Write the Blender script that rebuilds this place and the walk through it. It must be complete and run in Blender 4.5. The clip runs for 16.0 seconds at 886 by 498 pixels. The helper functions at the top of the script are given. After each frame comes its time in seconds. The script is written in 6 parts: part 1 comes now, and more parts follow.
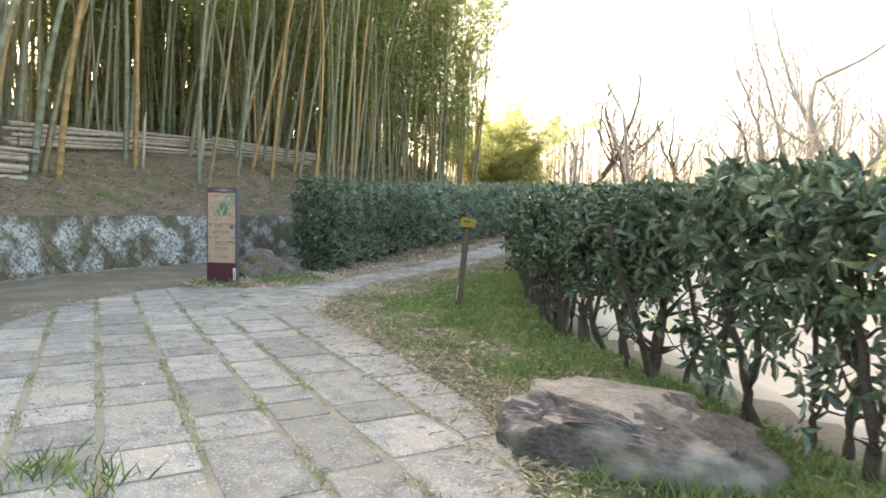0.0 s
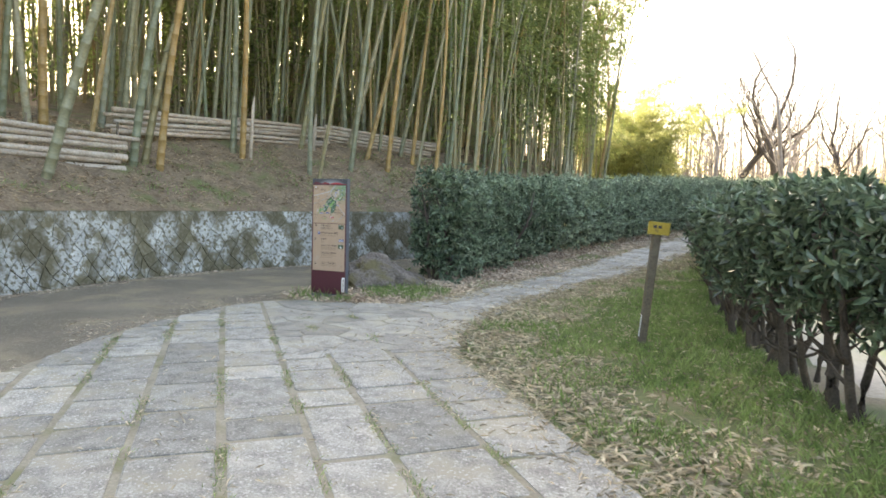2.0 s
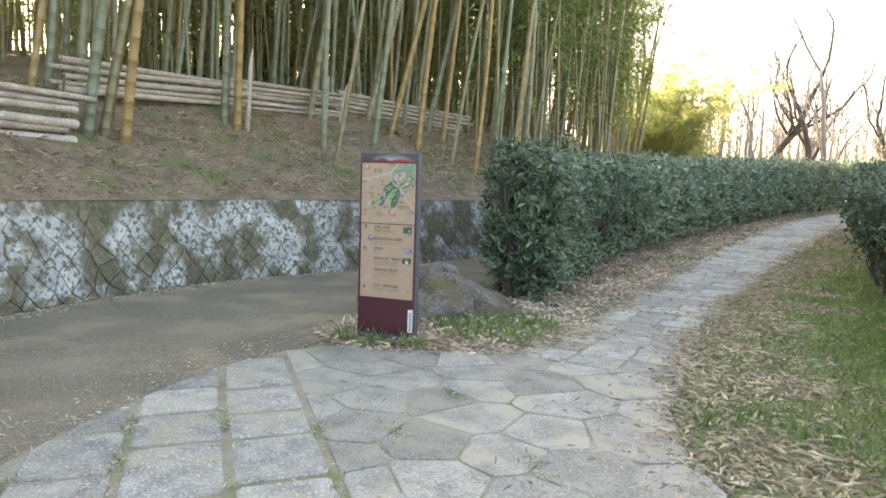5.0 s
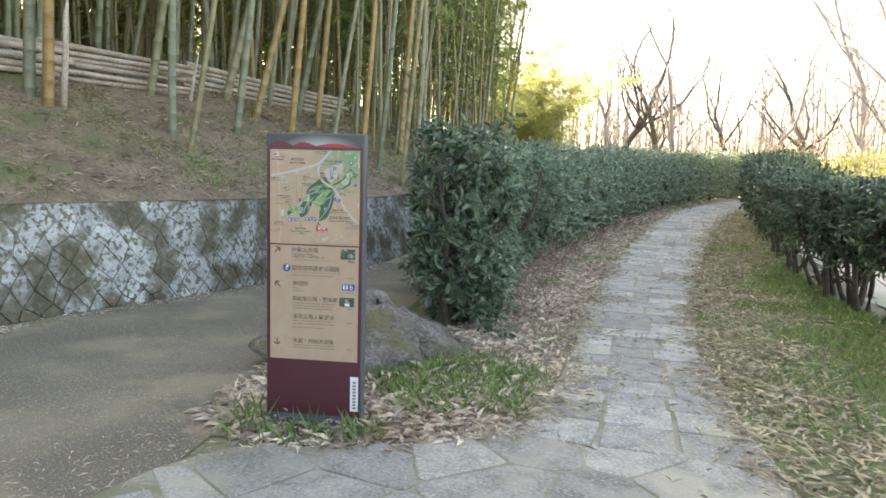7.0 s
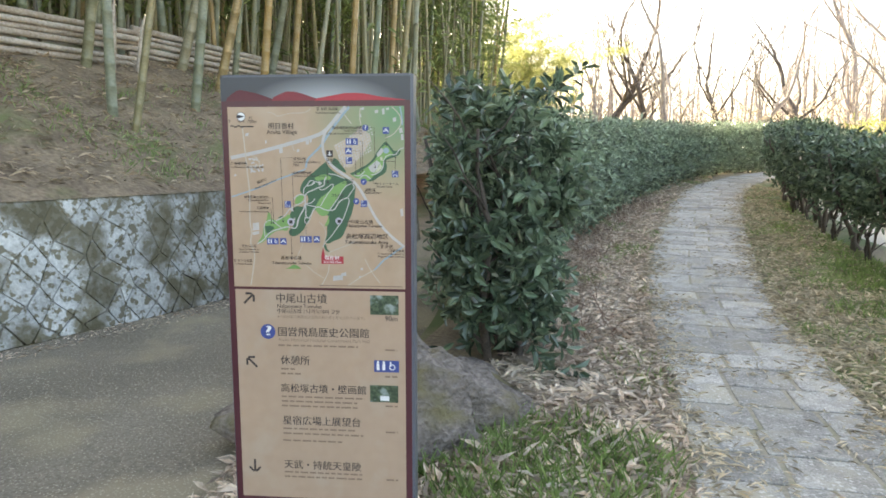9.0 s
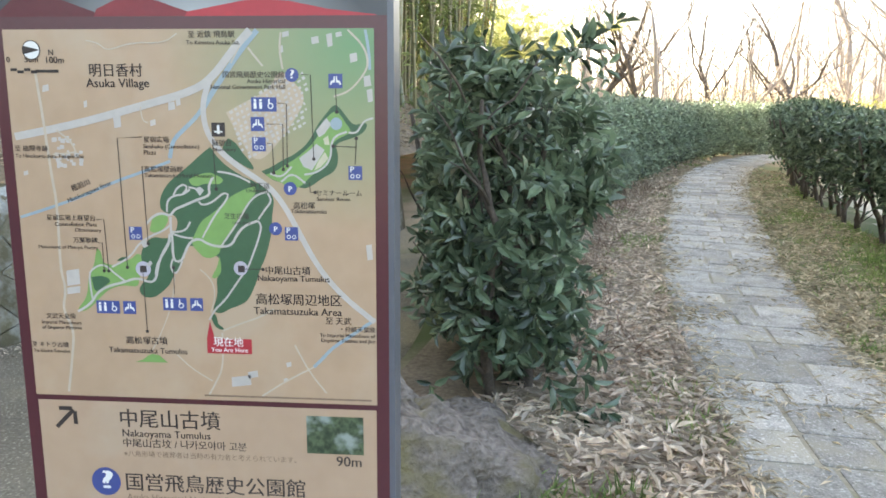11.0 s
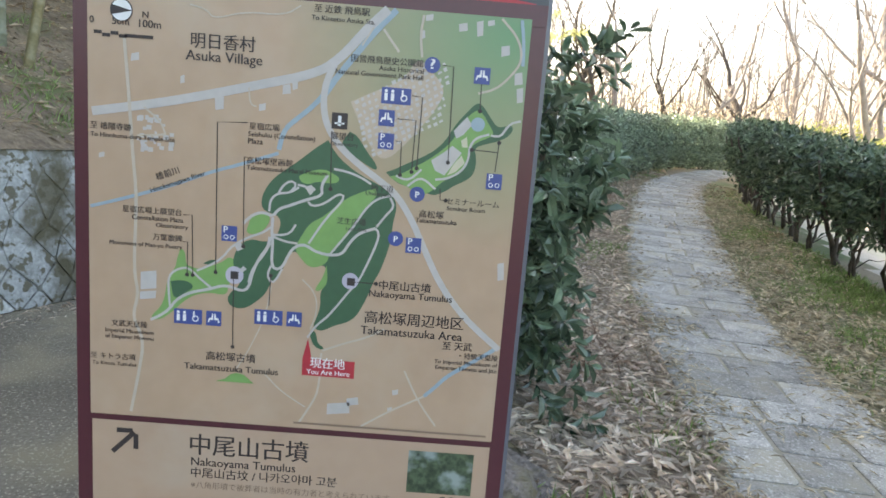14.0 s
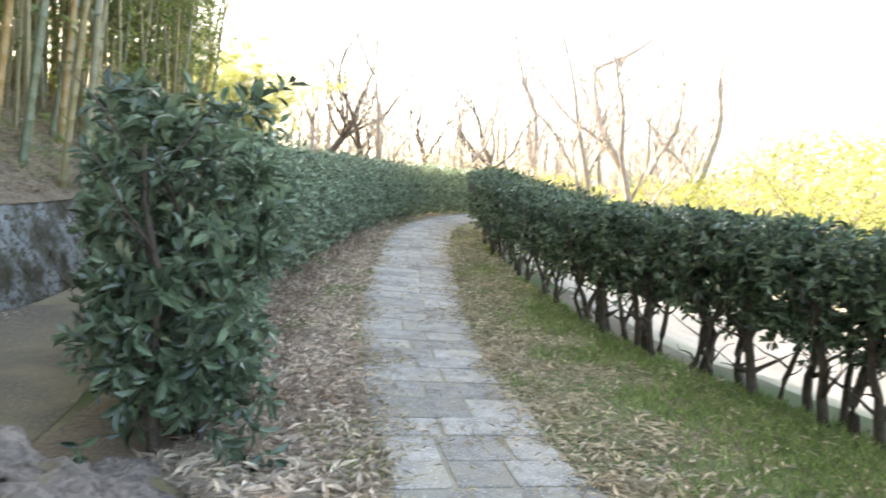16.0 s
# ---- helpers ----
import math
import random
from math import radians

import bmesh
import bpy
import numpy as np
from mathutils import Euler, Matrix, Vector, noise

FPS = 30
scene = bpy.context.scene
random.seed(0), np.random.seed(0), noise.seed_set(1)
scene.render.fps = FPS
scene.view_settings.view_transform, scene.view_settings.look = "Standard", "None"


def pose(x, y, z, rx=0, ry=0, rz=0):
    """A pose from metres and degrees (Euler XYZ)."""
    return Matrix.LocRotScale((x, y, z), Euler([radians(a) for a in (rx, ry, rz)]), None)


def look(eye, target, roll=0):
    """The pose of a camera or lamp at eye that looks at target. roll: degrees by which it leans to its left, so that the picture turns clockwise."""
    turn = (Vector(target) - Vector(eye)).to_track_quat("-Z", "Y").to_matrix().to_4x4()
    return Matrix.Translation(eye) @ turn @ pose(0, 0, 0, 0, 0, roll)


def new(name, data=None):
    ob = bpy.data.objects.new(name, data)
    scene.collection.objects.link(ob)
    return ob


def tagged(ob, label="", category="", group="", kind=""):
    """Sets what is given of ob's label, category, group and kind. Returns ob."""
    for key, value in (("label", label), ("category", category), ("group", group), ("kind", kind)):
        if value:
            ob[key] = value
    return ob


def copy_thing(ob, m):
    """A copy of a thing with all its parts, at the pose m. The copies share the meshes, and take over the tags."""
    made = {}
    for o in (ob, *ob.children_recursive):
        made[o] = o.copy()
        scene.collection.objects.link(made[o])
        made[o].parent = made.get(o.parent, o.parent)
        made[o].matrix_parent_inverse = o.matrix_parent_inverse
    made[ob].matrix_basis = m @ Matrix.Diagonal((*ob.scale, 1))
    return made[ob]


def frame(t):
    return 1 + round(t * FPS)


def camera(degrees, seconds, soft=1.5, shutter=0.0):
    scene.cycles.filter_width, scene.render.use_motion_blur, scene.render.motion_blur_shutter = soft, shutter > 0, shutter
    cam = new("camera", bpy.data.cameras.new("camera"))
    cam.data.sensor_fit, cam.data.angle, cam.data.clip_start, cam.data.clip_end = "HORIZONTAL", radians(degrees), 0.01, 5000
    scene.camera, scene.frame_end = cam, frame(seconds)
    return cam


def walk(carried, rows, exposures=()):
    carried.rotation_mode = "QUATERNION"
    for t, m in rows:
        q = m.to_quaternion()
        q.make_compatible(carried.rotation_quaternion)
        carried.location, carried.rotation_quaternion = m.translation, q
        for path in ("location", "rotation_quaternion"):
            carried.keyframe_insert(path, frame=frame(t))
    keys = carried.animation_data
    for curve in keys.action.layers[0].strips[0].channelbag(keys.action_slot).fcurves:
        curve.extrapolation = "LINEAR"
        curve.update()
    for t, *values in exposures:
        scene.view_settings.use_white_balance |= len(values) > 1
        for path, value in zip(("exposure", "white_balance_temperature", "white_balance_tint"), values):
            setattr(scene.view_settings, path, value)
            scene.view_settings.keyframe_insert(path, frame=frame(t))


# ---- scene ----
cam = camera(68.0, 16.0, soft=1.65, shutter=0.2)
METRES, EYE, TILT, LEAN, TURN = 12.3, 1.5, 0.0, 0.0, 12.5
ROWS = [
    (0.0, 0.0, 0.0, 0.0, 0.06, -3.27, -1.12),
    (0.5, -0.0101, 0.0521, 0.0021, 3.47, -4.14, -1.07),
    (1.0, -0.0258, 0.1, 0.0019, 4.48, -4.0, -1.15),
    (1.5, -0.0395, 0.1526, 0.0031, 9.7, -4.12, -1.31),
    (2.0, -0.0577, 0.2009, 0.0028, 9.58, -3.94, -1.63),
    (2.5, -0.0794, 0.2505, 0.0025, 11.33, -3.49, -1.54),
    (3.0, -0.0994, 0.297, 0.002, 10.29, -4.35, -1.99),
    (3.5, -0.1275, 0.3401, 0.0021, 10.78, -4.81, -2.17),
    (6.0, -0.2495, 0.5392, 0.0063, 1.23, -5.71, -2.48),
    (6.5, -0.2687, 0.5797, 0.0068, -3.49, -5.47, -2.59),
    (7.0, -0.2821, 0.6206, 0.0069, -5.04, -5.76, -1.58),
    (7.5, -0.2945, 0.6605, 0.0074, -5.69, -5.03, -1.94),
    (8.0, -0.2984, 0.7005, 0.0069, -8.96, -4.24, -1.37),
    (8.5, -0.3019, 0.7373, 0.0067, -7.46, -4.27, -0.96),
    (9.0, -0.3044, 0.7688, 0.0068, -7.3, -7.39, -0.04),
    (11.5, -0.3039, 0.8565, 0.0088, -9.75, -9.18, -0.99),
    (12.0, -0.3148, 0.8587, 0.0108, -11.83, -5.45, -1.82),
    (12.5, -0.3151, 0.8608, 0.0094, -12.65, -7.37, -3.27),
    (13.0, -0.3155, 0.862, 0.0089, -13.28, -7.77, -4.36),
    (13.5, -0.315, 0.8625, 0.0084, -13.72, -8.46, -4.46),
    (14.0, -0.3155, 0.863, 0.0082, -12.56, -9.48, -4.56),
    (14.5, -0.3155, 0.8621, 0.0082, -12.05, -10.31, -4.68),
    (15.0, -0.3107, 0.8562, 0.0084, -12.91, -10.63, -5.0),
    (15.5, -0.2911, 0.8413, 0.0083, -18.8, -7.62, -4.21),
    (16.0, -0.2764, 0.8311, 0.01, -31.45, -3.91, -3.96),
]
walk(cam, [(t, pose(0, 0, EYE, TILT, LEAN, TURN) @ pose(METRES * x, METRES * y, METRES * z, 90 + pitch, roll, yaw)) for t, x, y, z, yaw, pitch, roll in ROWS],
     exposures=[(0.0, 2.52, 8000, 10), (3.5, 2.73, 8100, 10), (9.0, 2.8, 8100, 10), (10.5, 2.92, 8100, 10), (11.5, 3.03, 8000, 10), (12.3, 2.64, 7800, 10), (14.5, 2.6, 7700, 10), (16.0, 2.95, 7800, 10)])

# ---- world, sun, exposure ----
SUN_AZ, SUN_EL = radians(-40), radians(30)      # from +y towards -x; above the horizon
world = bpy.data.worlds.new("sky")
scene.world = world
world.use_nodes = True
wn = world.node_tree
sky = wn.nodes.new("ShaderNodeTexSky")
sky.sky_type, sky.sun_disc = "NISHITA", False
sky.sun_elevation, sky.sun_rotation = SUN_EL, SUN_AZ
sky.air_density, sky.dust_density, sky.ozone_density = 1.0, 4.0, 1.0
wn.nodes["Background"].inputs["Strength"].default_value = 0.15
wn.links.new(sky.outputs[0], wn.nodes["Background"].inputs["Color"])
sun_data = bpy.data.lights.new("sun", "SUN")
sun_data.energy, sun_data.angle, sun_data.color = 4.0, radians(0.6), (1.0, 0.93, 0.82)
sun = new("sun", sun_data)
sun.matrix_world = look((math.sin(SUN_AZ) * math.cos(SUN_EL) * 60, math.cos(SUN_AZ) * math.cos(SUN_EL) * 60, math.sin(SUN_EL) * 60), (0, 0, 0))
rng = np.random.default_rng(7)


# ---- materials ----
def material(name, c1, c2, c3=None, scale=4.0, fine=45.0, rough=0.8, bump=0.25, vary=0.0, island=0.0, metal=0.0,
             translucent=0.0, patch=1.5, patch_at=0.55, world_space=False, spec=0.5, dist=0.01, speck=None, speck_scale=150.0, speck_at=0.6):
    """Two scales of noise between c1 and c2, patches of c3, and fine relief."""
    m = bpy.data.materials.new(name)
    m.use_nodes = True
    n, l = m.node_tree.nodes, m.node_tree.links
    b = n["Principled BSDF"]
    b.inputs["Roughness"].default_value, b.inputs["Metallic"].default_value = rough, metal
    b.inputs["Specular IOR Level"].default_value = spec
    tc = n.new("ShaderNodeTexCoord")
    co = tc.outputs["Object"]
    if world_space:
        co = n.new("ShaderNodeNewGeometry").outputs["Position"]

    def noise_of(s, detail=4):
        t = n.new("ShaderNodeTexNoise")
        t.inputs["Scale"].default_value, t.inputs["Detail"].default_value = s, detail
        l.new(co, t.inputs["Vector"])
        return t.outputs["Fac"]

    def ramp(fac, lo, hi):
        r = n.new("ShaderNodeMapRange")
        r.inputs["From Min"].default_value, r.inputs["From Max"].default_value = lo, hi
        l.new(fac, r.inputs["Value"])
        return r.outputs["Result"]

    def mix(fac, a, c):
        x = n.new("ShaderNodeMix")
        x.data_type = "RGBA"
        l.new(fac, x.inputs["Factor"])
        for sock, v in ((x.inputs["A"], a), (x.inputs["B"], c)):
            if isinstance(v, tuple):
                sock.default_value = (*v, 1)
            else:
                l.new(v, sock)
        return x.outputs["Result"]

    f1, f2 = noise_of(scale), noise_of(fine, 5)
    add = n.new("ShaderNodeMath")
    add.operation = "MULTIPLY_ADD"
    add.inputs[1].default_value = 0.55
    l.new(f2, add.inputs[0])
    half = n.new("ShaderNodeMath")
    half.operation = "MULTIPLY"
    half.inputs[1].default_value = 0.45
    l.new(f1, half.inputs[0])
    l.new(half.outputs[0], add.inputs[2])
    col = mix(ramp(add.outputs[0], 0.36, 0.64), c1, c2)
    if c3:
        col = mix(ramp(noise_of(patch, 6), patch_at - 0.05, patch_at + 0.08), col, c3)
    if speck:
        col = mix(ramp(noise_of(speck_scale, 2), speck_at - 0.02, speck_at + 0.05), col, speck)
    if vary or island:
        hs = n.new("ShaderNodeHueSaturation")
        src = n.new("ShaderNodeObjectInfo").outputs["Random"] if vary else n.new("ShaderNodeNewGeometry").outputs["Random Per Island"]
        amount = vary or island
        r = n.new("ShaderNodeMapRange")
        r.inputs["To Min"].default_value, r.inputs["To Max"].default_value = 1 - amount, 1 + amount
        l.new(src, r.inputs["Value"])
        l.new(r.outputs["Result"], hs.inputs["Value"])
        l.new(col, hs.inputs["Color"])
        col = hs.outputs["Color"]
    l.new(col, b.inputs["Base Color"])
    if bump:
        bp = n.new("ShaderNodeBump")
        bp.inputs["Strength"].default_value, bp.inputs["Distance"].default_value = bump, dist
        l.new(add.outputs[0], bp.inputs["Height"])
        l.new(bp.outputs["Normal"], b.inputs["Normal"])
    if translucent:
        t = n.new("ShaderNodeBsdfTranslucent")
        l.new(col, t.inputs["Color"])
        s = n.new("ShaderNodeMixShader")
        s.inputs["Fac"].default_value = translucent
        l.new(b.outputs[0], s.inputs[1])
        l.new(t.outputs[0], s.inputs[2])
        l.new(s.outputs[0], n["Material Output"].inputs["Surface"])
    return m


def paint(name, c, rough=0.5, spec=0.5):
    return material(name, tuple(v * 0.93 for v in c), tuple(min(1, v * 1.05) for v in c), scale=6, fine=90, rough=rough, bump=0.03, spec=spec)


def two_tone_culm(name, cols, rough=0.45, dark=(0.72, 0.72, 0.72), scale=3):
    """Bamboo: each culm takes its own colour from a row of colours; paler rings at the nodes come from the mesh."""
    m = material(name, (1, 1, 1), dark, scale=scale, fine=30, rough=rough, bump=0.2)
    n, l = m.node_tree.nodes, m.node_tree.links
    b = n["Principled BSDF"]
    old = b.inputs["Base Color"].links[0].from_socket
    r = n.new("ShaderNodeValToRGB")
    r.color_ramp.interpolation = "LINEAR"
    while len(r.color_ramp.elements) < len(cols):
        r.color_ramp.elements.new(0.5)
    for i, c in enumerate(cols):
        r.color_ramp.elements[i].position = i / (len(cols) - 1)
        r.color_ramp.elements[i].color = (*c, 1)
    l.new(n.new("ShaderNodeObjectInfo").outputs["Random"], r.inputs["Fac"])
    x = n.new("ShaderNodeMix")
    x.data_type, x.blend_type = "RGBA", "MULTIPLY"
    x.inputs["Factor"].default_value = 1
    l.new(r.outputs["Color"], x.inputs["A"])
    l.new(old, x.inputs["B"])
    l.new(x.outputs["Result"], b.inputs["Base Color"])
    return m


M_GROUND = material("soil_and_dry_grass", (0.20, 0.15, 0.10), (0.34, 0.28, 0.19), (0.12, 0.15, 0.06), scale=1.2, fine=30, rough=0.95, bump=0.6, patch=0.5, patch_at=0.52, world_space=True, dist=0.02)
M_FIELD = material("dry_grass_field", (0.43, 0.36, 0.28), (0.6, 0.52, 0.42), (0.42, 0.41, 0.2), scale=1.0, fine=25, rough=0.95, bump=0.6, patch=0.12, patch_at=0.56, world_space=True, dist=0.02)
M_BANK = material("bank_soil", (0.12, 0.082, 0.055), (0.3, 0.225, 0.15), (0.14, 0.15, 0.06), scale=3.0, fine=22, rough=0.95, bump=1.0, patch=1.3, patch_at=0.6, world_space=True, dist=0.05)
M_ASPHALT = material("worn_asphalt", (0.108, 0.089, 0.066), (0.232, 0.197, 0.148), (0.25, 0.208, 0.14), scale=0.8, fine=55, rough=0.92, bump=1.0, patch=1.3, patch_at=0.55, world_space=True, dist=0.012, speck=(0.42, 0.37, 0.28), speck_scale=80, speck_at=0.62)
M_BED = material("sandy_joint", (0.22, 0.195, 0.145), (0.36, 0.325, 0.25), (0.2, 0.195, 0.11), scale=5, fine=50, rough=0.95, bump=0.7, patch=3.0, patch_at=0.57, world_space=True)
M_STONE = material("paving_granite", (0.172, 0.164, 0.147), (0.46, 0.438, 0.393), (0.36, 0.328, 0.262), scale=7, fine=85, rough=0.9, bump=1.0, vary=0.24, patch=3.4, patch_at=0.56, world_space=True, dist=0.016, speck=(0.52, 0.5, 0.46), speck_scale=48, speck_at=0.61)
M_FLAG = material("dusty_flagstone", (0.185, 0.173, 0.15), (0.42, 0.395, 0.345), (0.38, 0.345, 0.275), scale=5, fine=60, rough=0.9, bump=1.0, vary=0.2, patch=2.6, patch_at=0.55, world_space=True, dist=0.012, speck=(0.42, 0.395, 0.345), speck_scale=45, speck_at=0.63)
M_WALLSTONE = material("wall_stone_lichen", (0.33, 0.332, 0.31), (0.6, 0.6, 0.57), (0.135, 0.117, 0.07), scale=6, fine=40, rough=0.92, bump=1.0, vary=0.17, patch=2.3, patch_at=0.485, world_space=True, dist=0.015, speck=(0.18, 0.16, 0.11), speck_scale=17, speck_at=0.54)
M_MORTAR = material("mossy_mortar", (0.21, 0.2, 0.165), (0.42, 0.41, 0.37), (0.135, 0.117, 0.07), scale=5, fine=40, rough=0.95, bump=0.8, patch=2.3, patch_at=0.485, world_space=True, speck=(0.17, 0.15, 0.1), speck_scale=17, speck_at=0.54)
# boulder in two tones: darker sides for shade, paler worn top for sky light
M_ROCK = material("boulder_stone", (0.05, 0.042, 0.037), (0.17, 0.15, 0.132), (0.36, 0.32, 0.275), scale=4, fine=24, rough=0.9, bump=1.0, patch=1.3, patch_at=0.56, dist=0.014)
M_ROCKTOP = material("sky_lit_worn_rock", (0.17, 0.147, 0.126), (0.37, 0.33, 0.285), (0.15, 0.128, 0.107), scale=5, fine=30, rough=0.9, bump=1.0, patch=2.5, patch_at=0.6, dist=0.02)
M_ROCK2 = material("mossy_rock", (0.11, 0.088, 0.073), (0.32, 0.268, 0.227), (0.2, 0.165, 0.085), scale=7, fine=30, rough=0.95, bump=1.0, patch=2.6, patch_at=0.57, dist=0.06)
M_CULM = two_tone_culm("bamboo_culm", [(0.15, 0.175, 0.10), (0.29, 0.295, 0.22), (0.19, 0.22, 0.14), (0.33, 0.3, 0.2), (0.24, 0.265, 0.19), (0.33, 0.26, 0.13), (0.2, 0.225, 0.15)], dark=(0.62, 0.62, 0.58), scale=2)
M_TANCULM = two_tone_culm("dead_bamboo_culm", [(0.36, 0.235, 0.09), (0.42, 0.31, 0.15), (0.31, 0.22, 0.11)], dark=(0.65, 0.62, 0.55), scale=2)
M_POLE = two_tone_culm("weathered_bamboo_pole", [(0.5, 0.43, 0.355), (0.64, 0.57, 0.49), (0.42, 0.35, 0.28), (0.7, 0.64, 0.57)], rough=0.7, dark=(0.52, 0.47, 0.42), scale=4)
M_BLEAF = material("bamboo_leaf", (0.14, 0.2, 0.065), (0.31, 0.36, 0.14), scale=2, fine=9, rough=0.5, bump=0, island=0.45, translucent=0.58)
# lighter, yellower copy of bamboo_leaf: sunlight on the far clump put into colour
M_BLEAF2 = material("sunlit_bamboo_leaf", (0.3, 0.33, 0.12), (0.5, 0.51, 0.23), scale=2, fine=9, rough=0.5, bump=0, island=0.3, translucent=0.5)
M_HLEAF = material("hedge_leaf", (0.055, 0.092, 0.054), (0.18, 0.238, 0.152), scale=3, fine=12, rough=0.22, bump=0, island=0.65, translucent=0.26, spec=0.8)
# paler copies of hedge_leaf: veiling glare along the inner hedge put into colour
M_HLEAF2 = material("hedge_leaf_glare_pale", (0.16, 0.215, 0.145), (0.36, 0.43, 0.3), scale=3, fine=12, rough=0.3, bump=0, island=0.6, translucent=0.3, spec=0.8)
M_HLEAF3 = material("hedge_leaf_half_glare", (0.1, 0.15, 0.095), (0.28, 0.35, 0.235), scale=3, fine=12, rough=0.25, bump=0, island=0.65, translucent=0.28, spec=0.8)
M_BARK = material("dark_bark", (0.045, 0.034, 0.026), (0.11, 0.088, 0.07), scale=10, fine=60, rough=0.9, bump=0.8)
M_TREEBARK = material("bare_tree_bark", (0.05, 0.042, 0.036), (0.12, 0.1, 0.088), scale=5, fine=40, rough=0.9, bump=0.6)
# pale bark; on the far trees its paleness stands in for distance haze
M_PALEBARK = material("pale_hazed_tree_bark", (0.2, 0.178, 0.165), (0.34, 0.305, 0.285), scale=5, fine=40, rough=0.9, bump=0.5)
M_LITTER = material("dead_leaves", (0.38, 0.305, 0.2), (0.64, 0.55, 0.41), scale=3, fine=12, rough=0.8, bump=0, island=0.5, translucent=0.15)
M_LITTER_BROWN = material("brown_dead_leaves", (0.36, 0.255, 0.18), (0.84, 0.73, 0.6), scale=2, fine=20, rough=0.8, bump=0, island=0.5, translucent=0.25)
M_LITTER_BANK = material("weathered_bank_leaves", (0.27, 0.195, 0.13), (0.5, 0.4, 0.29), scale=2, fine=20, rough=0.85, bump=0, island=0.5, translucent=0.15)
M_GRASS = material("grass_blades", (0.155, 0.245, 0.072), (0.33, 0.42, 0.165), scale=1.5, fine=10, rough=0.6, bump=0, island=0.5, translucent=0.42)
M_DRY = material("dry_red_brown_stem", (0.14, 0.075, 0.05), (0.26, 0.15, 0.1), scale=8, fine=30, rough=0.8, bump=0)
M_SHRUB = material("yellow_green_shrub_leaf", (0.25, 0.29, 0.075), (0.38, 0.39, 0.15), scale=2, fine=10, rough=0.6, bump=0, island=0.35, translucent=0.4)
M_VERGE = material("grassy_verge", (0.085, 0.105, 0.04), (0.17, 0.18, 0.075), (0.25, 0.2, 0.125), scale=2.0, fine=34, rough=0.95, bump=0.8, patch=1.3, patch_at=0.56, world_space=True, dist=0.02)
M_VERGE2 = material("litter_covered_verge", (0.17, 0.125, 0.09), (0.33, 0.26, 0.19), (0.4, 0.33, 0.24), scale=3.0, fine=34, rough=0.95, bump=0.8, patch=1.6, patch_at=0.57, world_space=True, dist=0.02)
M_WOODPOST = material("weathered_post_wood", (0.09, 0.07, 0.05), (0.17, 0.14, 0.10), scale=6, fine=60, rough=0.85, bump=0.5)
M_YELLOW = material("yellow_painted_board", (0.3, 0.2, 0.02), (0.44, 0.31, 0.04), (0.13, 0.1, 0.04), scale=8, fine=60, rough=0.6, bump=0.2, patch=9, patch_at=0.57)
M_FRAME = paint("sign_frame_grey_blue", (0.10, 0.105, 0.125), 0.35)
M_MAROON = paint("sign_maroon", (0.085, 0.022, 0.03), 0.28)
M_TAN = material("sign_tan_face", (0.41, 0.28, 0.197), (0.435, 0.305, 0.217), (0.43, 0.32, 0.238), scale=9, fine=30, rough=0.3, bump=0, patch=7, patch_at=0.58)
M_INK = paint("sign_dark_ink", (0.035, 0.025, 0.025), 0.5)
M_INK2 = paint("sign_faded_ink", (0.23, 0.155, 0.11), 0.5)
M_WHITE = paint("sign_white", (0.72, 0.72, 0.72), 0.4)
M_BLUE = paint("sign_blue", (0.045, 0.07, 0.24), 0.35)
M_RED = paint("sign_red", (0.42, 0.03, 0.045), 0.4)
M_REDDARK = paint("sign_dark_red", (0.11, 0.018, 0.026), 0.4)
M_MAPGREEN = paint("map_light_green", (0.17, 0.32, 0.1), 0.4)
M_MAPDARK = paint("map_dark_green", (0.04, 0.105, 0.055), 0.4)
M_MAPROAD = paint("map_road", (0.45, 0.42, 0.4), 0.4)
M_MAPTHIN = paint("map_housing", (0.455, 0.36, 0.275), 0.4)
M_MAPWATER = paint("map_water", (0.27, 0.35, 0.4), 0.4)
M_MAPLANE = paint("map_lane", (0.465, 0.395, 0.32), 0.4)
M_MAPCREAM = paint("map_cream", (0.5, 0.47, 0.34), 0.4)
M_MAPLILAC = paint("map_lilac", (0.43, 0.4, 0.47), 0.4)
M_PHOTO = material("photo_print", (0.02, 0.035, 0.02), (0.09, 0.13, 0.07), (0.25, 0.3, 0.28), scale=40, fine=160, rough=0.4, bump=0, patch=28, patch_at=0.58)


def header_print():
    """The header's printed sky: dark slate with a pale glow above the hills."""
    m = paint("sign_header_sky", (0.075, 0.08, 0.1), 0.3)
    n, l = m.node_tree.nodes, m.node_tree.links
    mp = n.new("ShaderNodeMapping")
    mp.inputs["Location"].default_value, mp.inputs["Scale"].default_value = (-0.12, 0, -20.05), (4.4, 3.9, 12.1)
    l.new(n.new("ShaderNodeTexCoord").outputs["Object"], mp.inputs["Vector"])
    g = n.new("ShaderNodeTexGradient")
    g.gradient_type = "SPHERICAL"
    l.new(mp.outputs[0], g.inputs[0])
    r = n.new("ShaderNodeValToRGB")
    r.color_ramp.elements[0].color, r.color_ramp.elements[1].color = (0.05, 0.052, 0.062, 1), (0.42, 0.44, 0.46, 1)
    l.new(g.outputs["Fac"], r.inputs[0])
    l.new(r.outputs[0], n["Principled BSDF"].inputs["Base Color"])
    return m


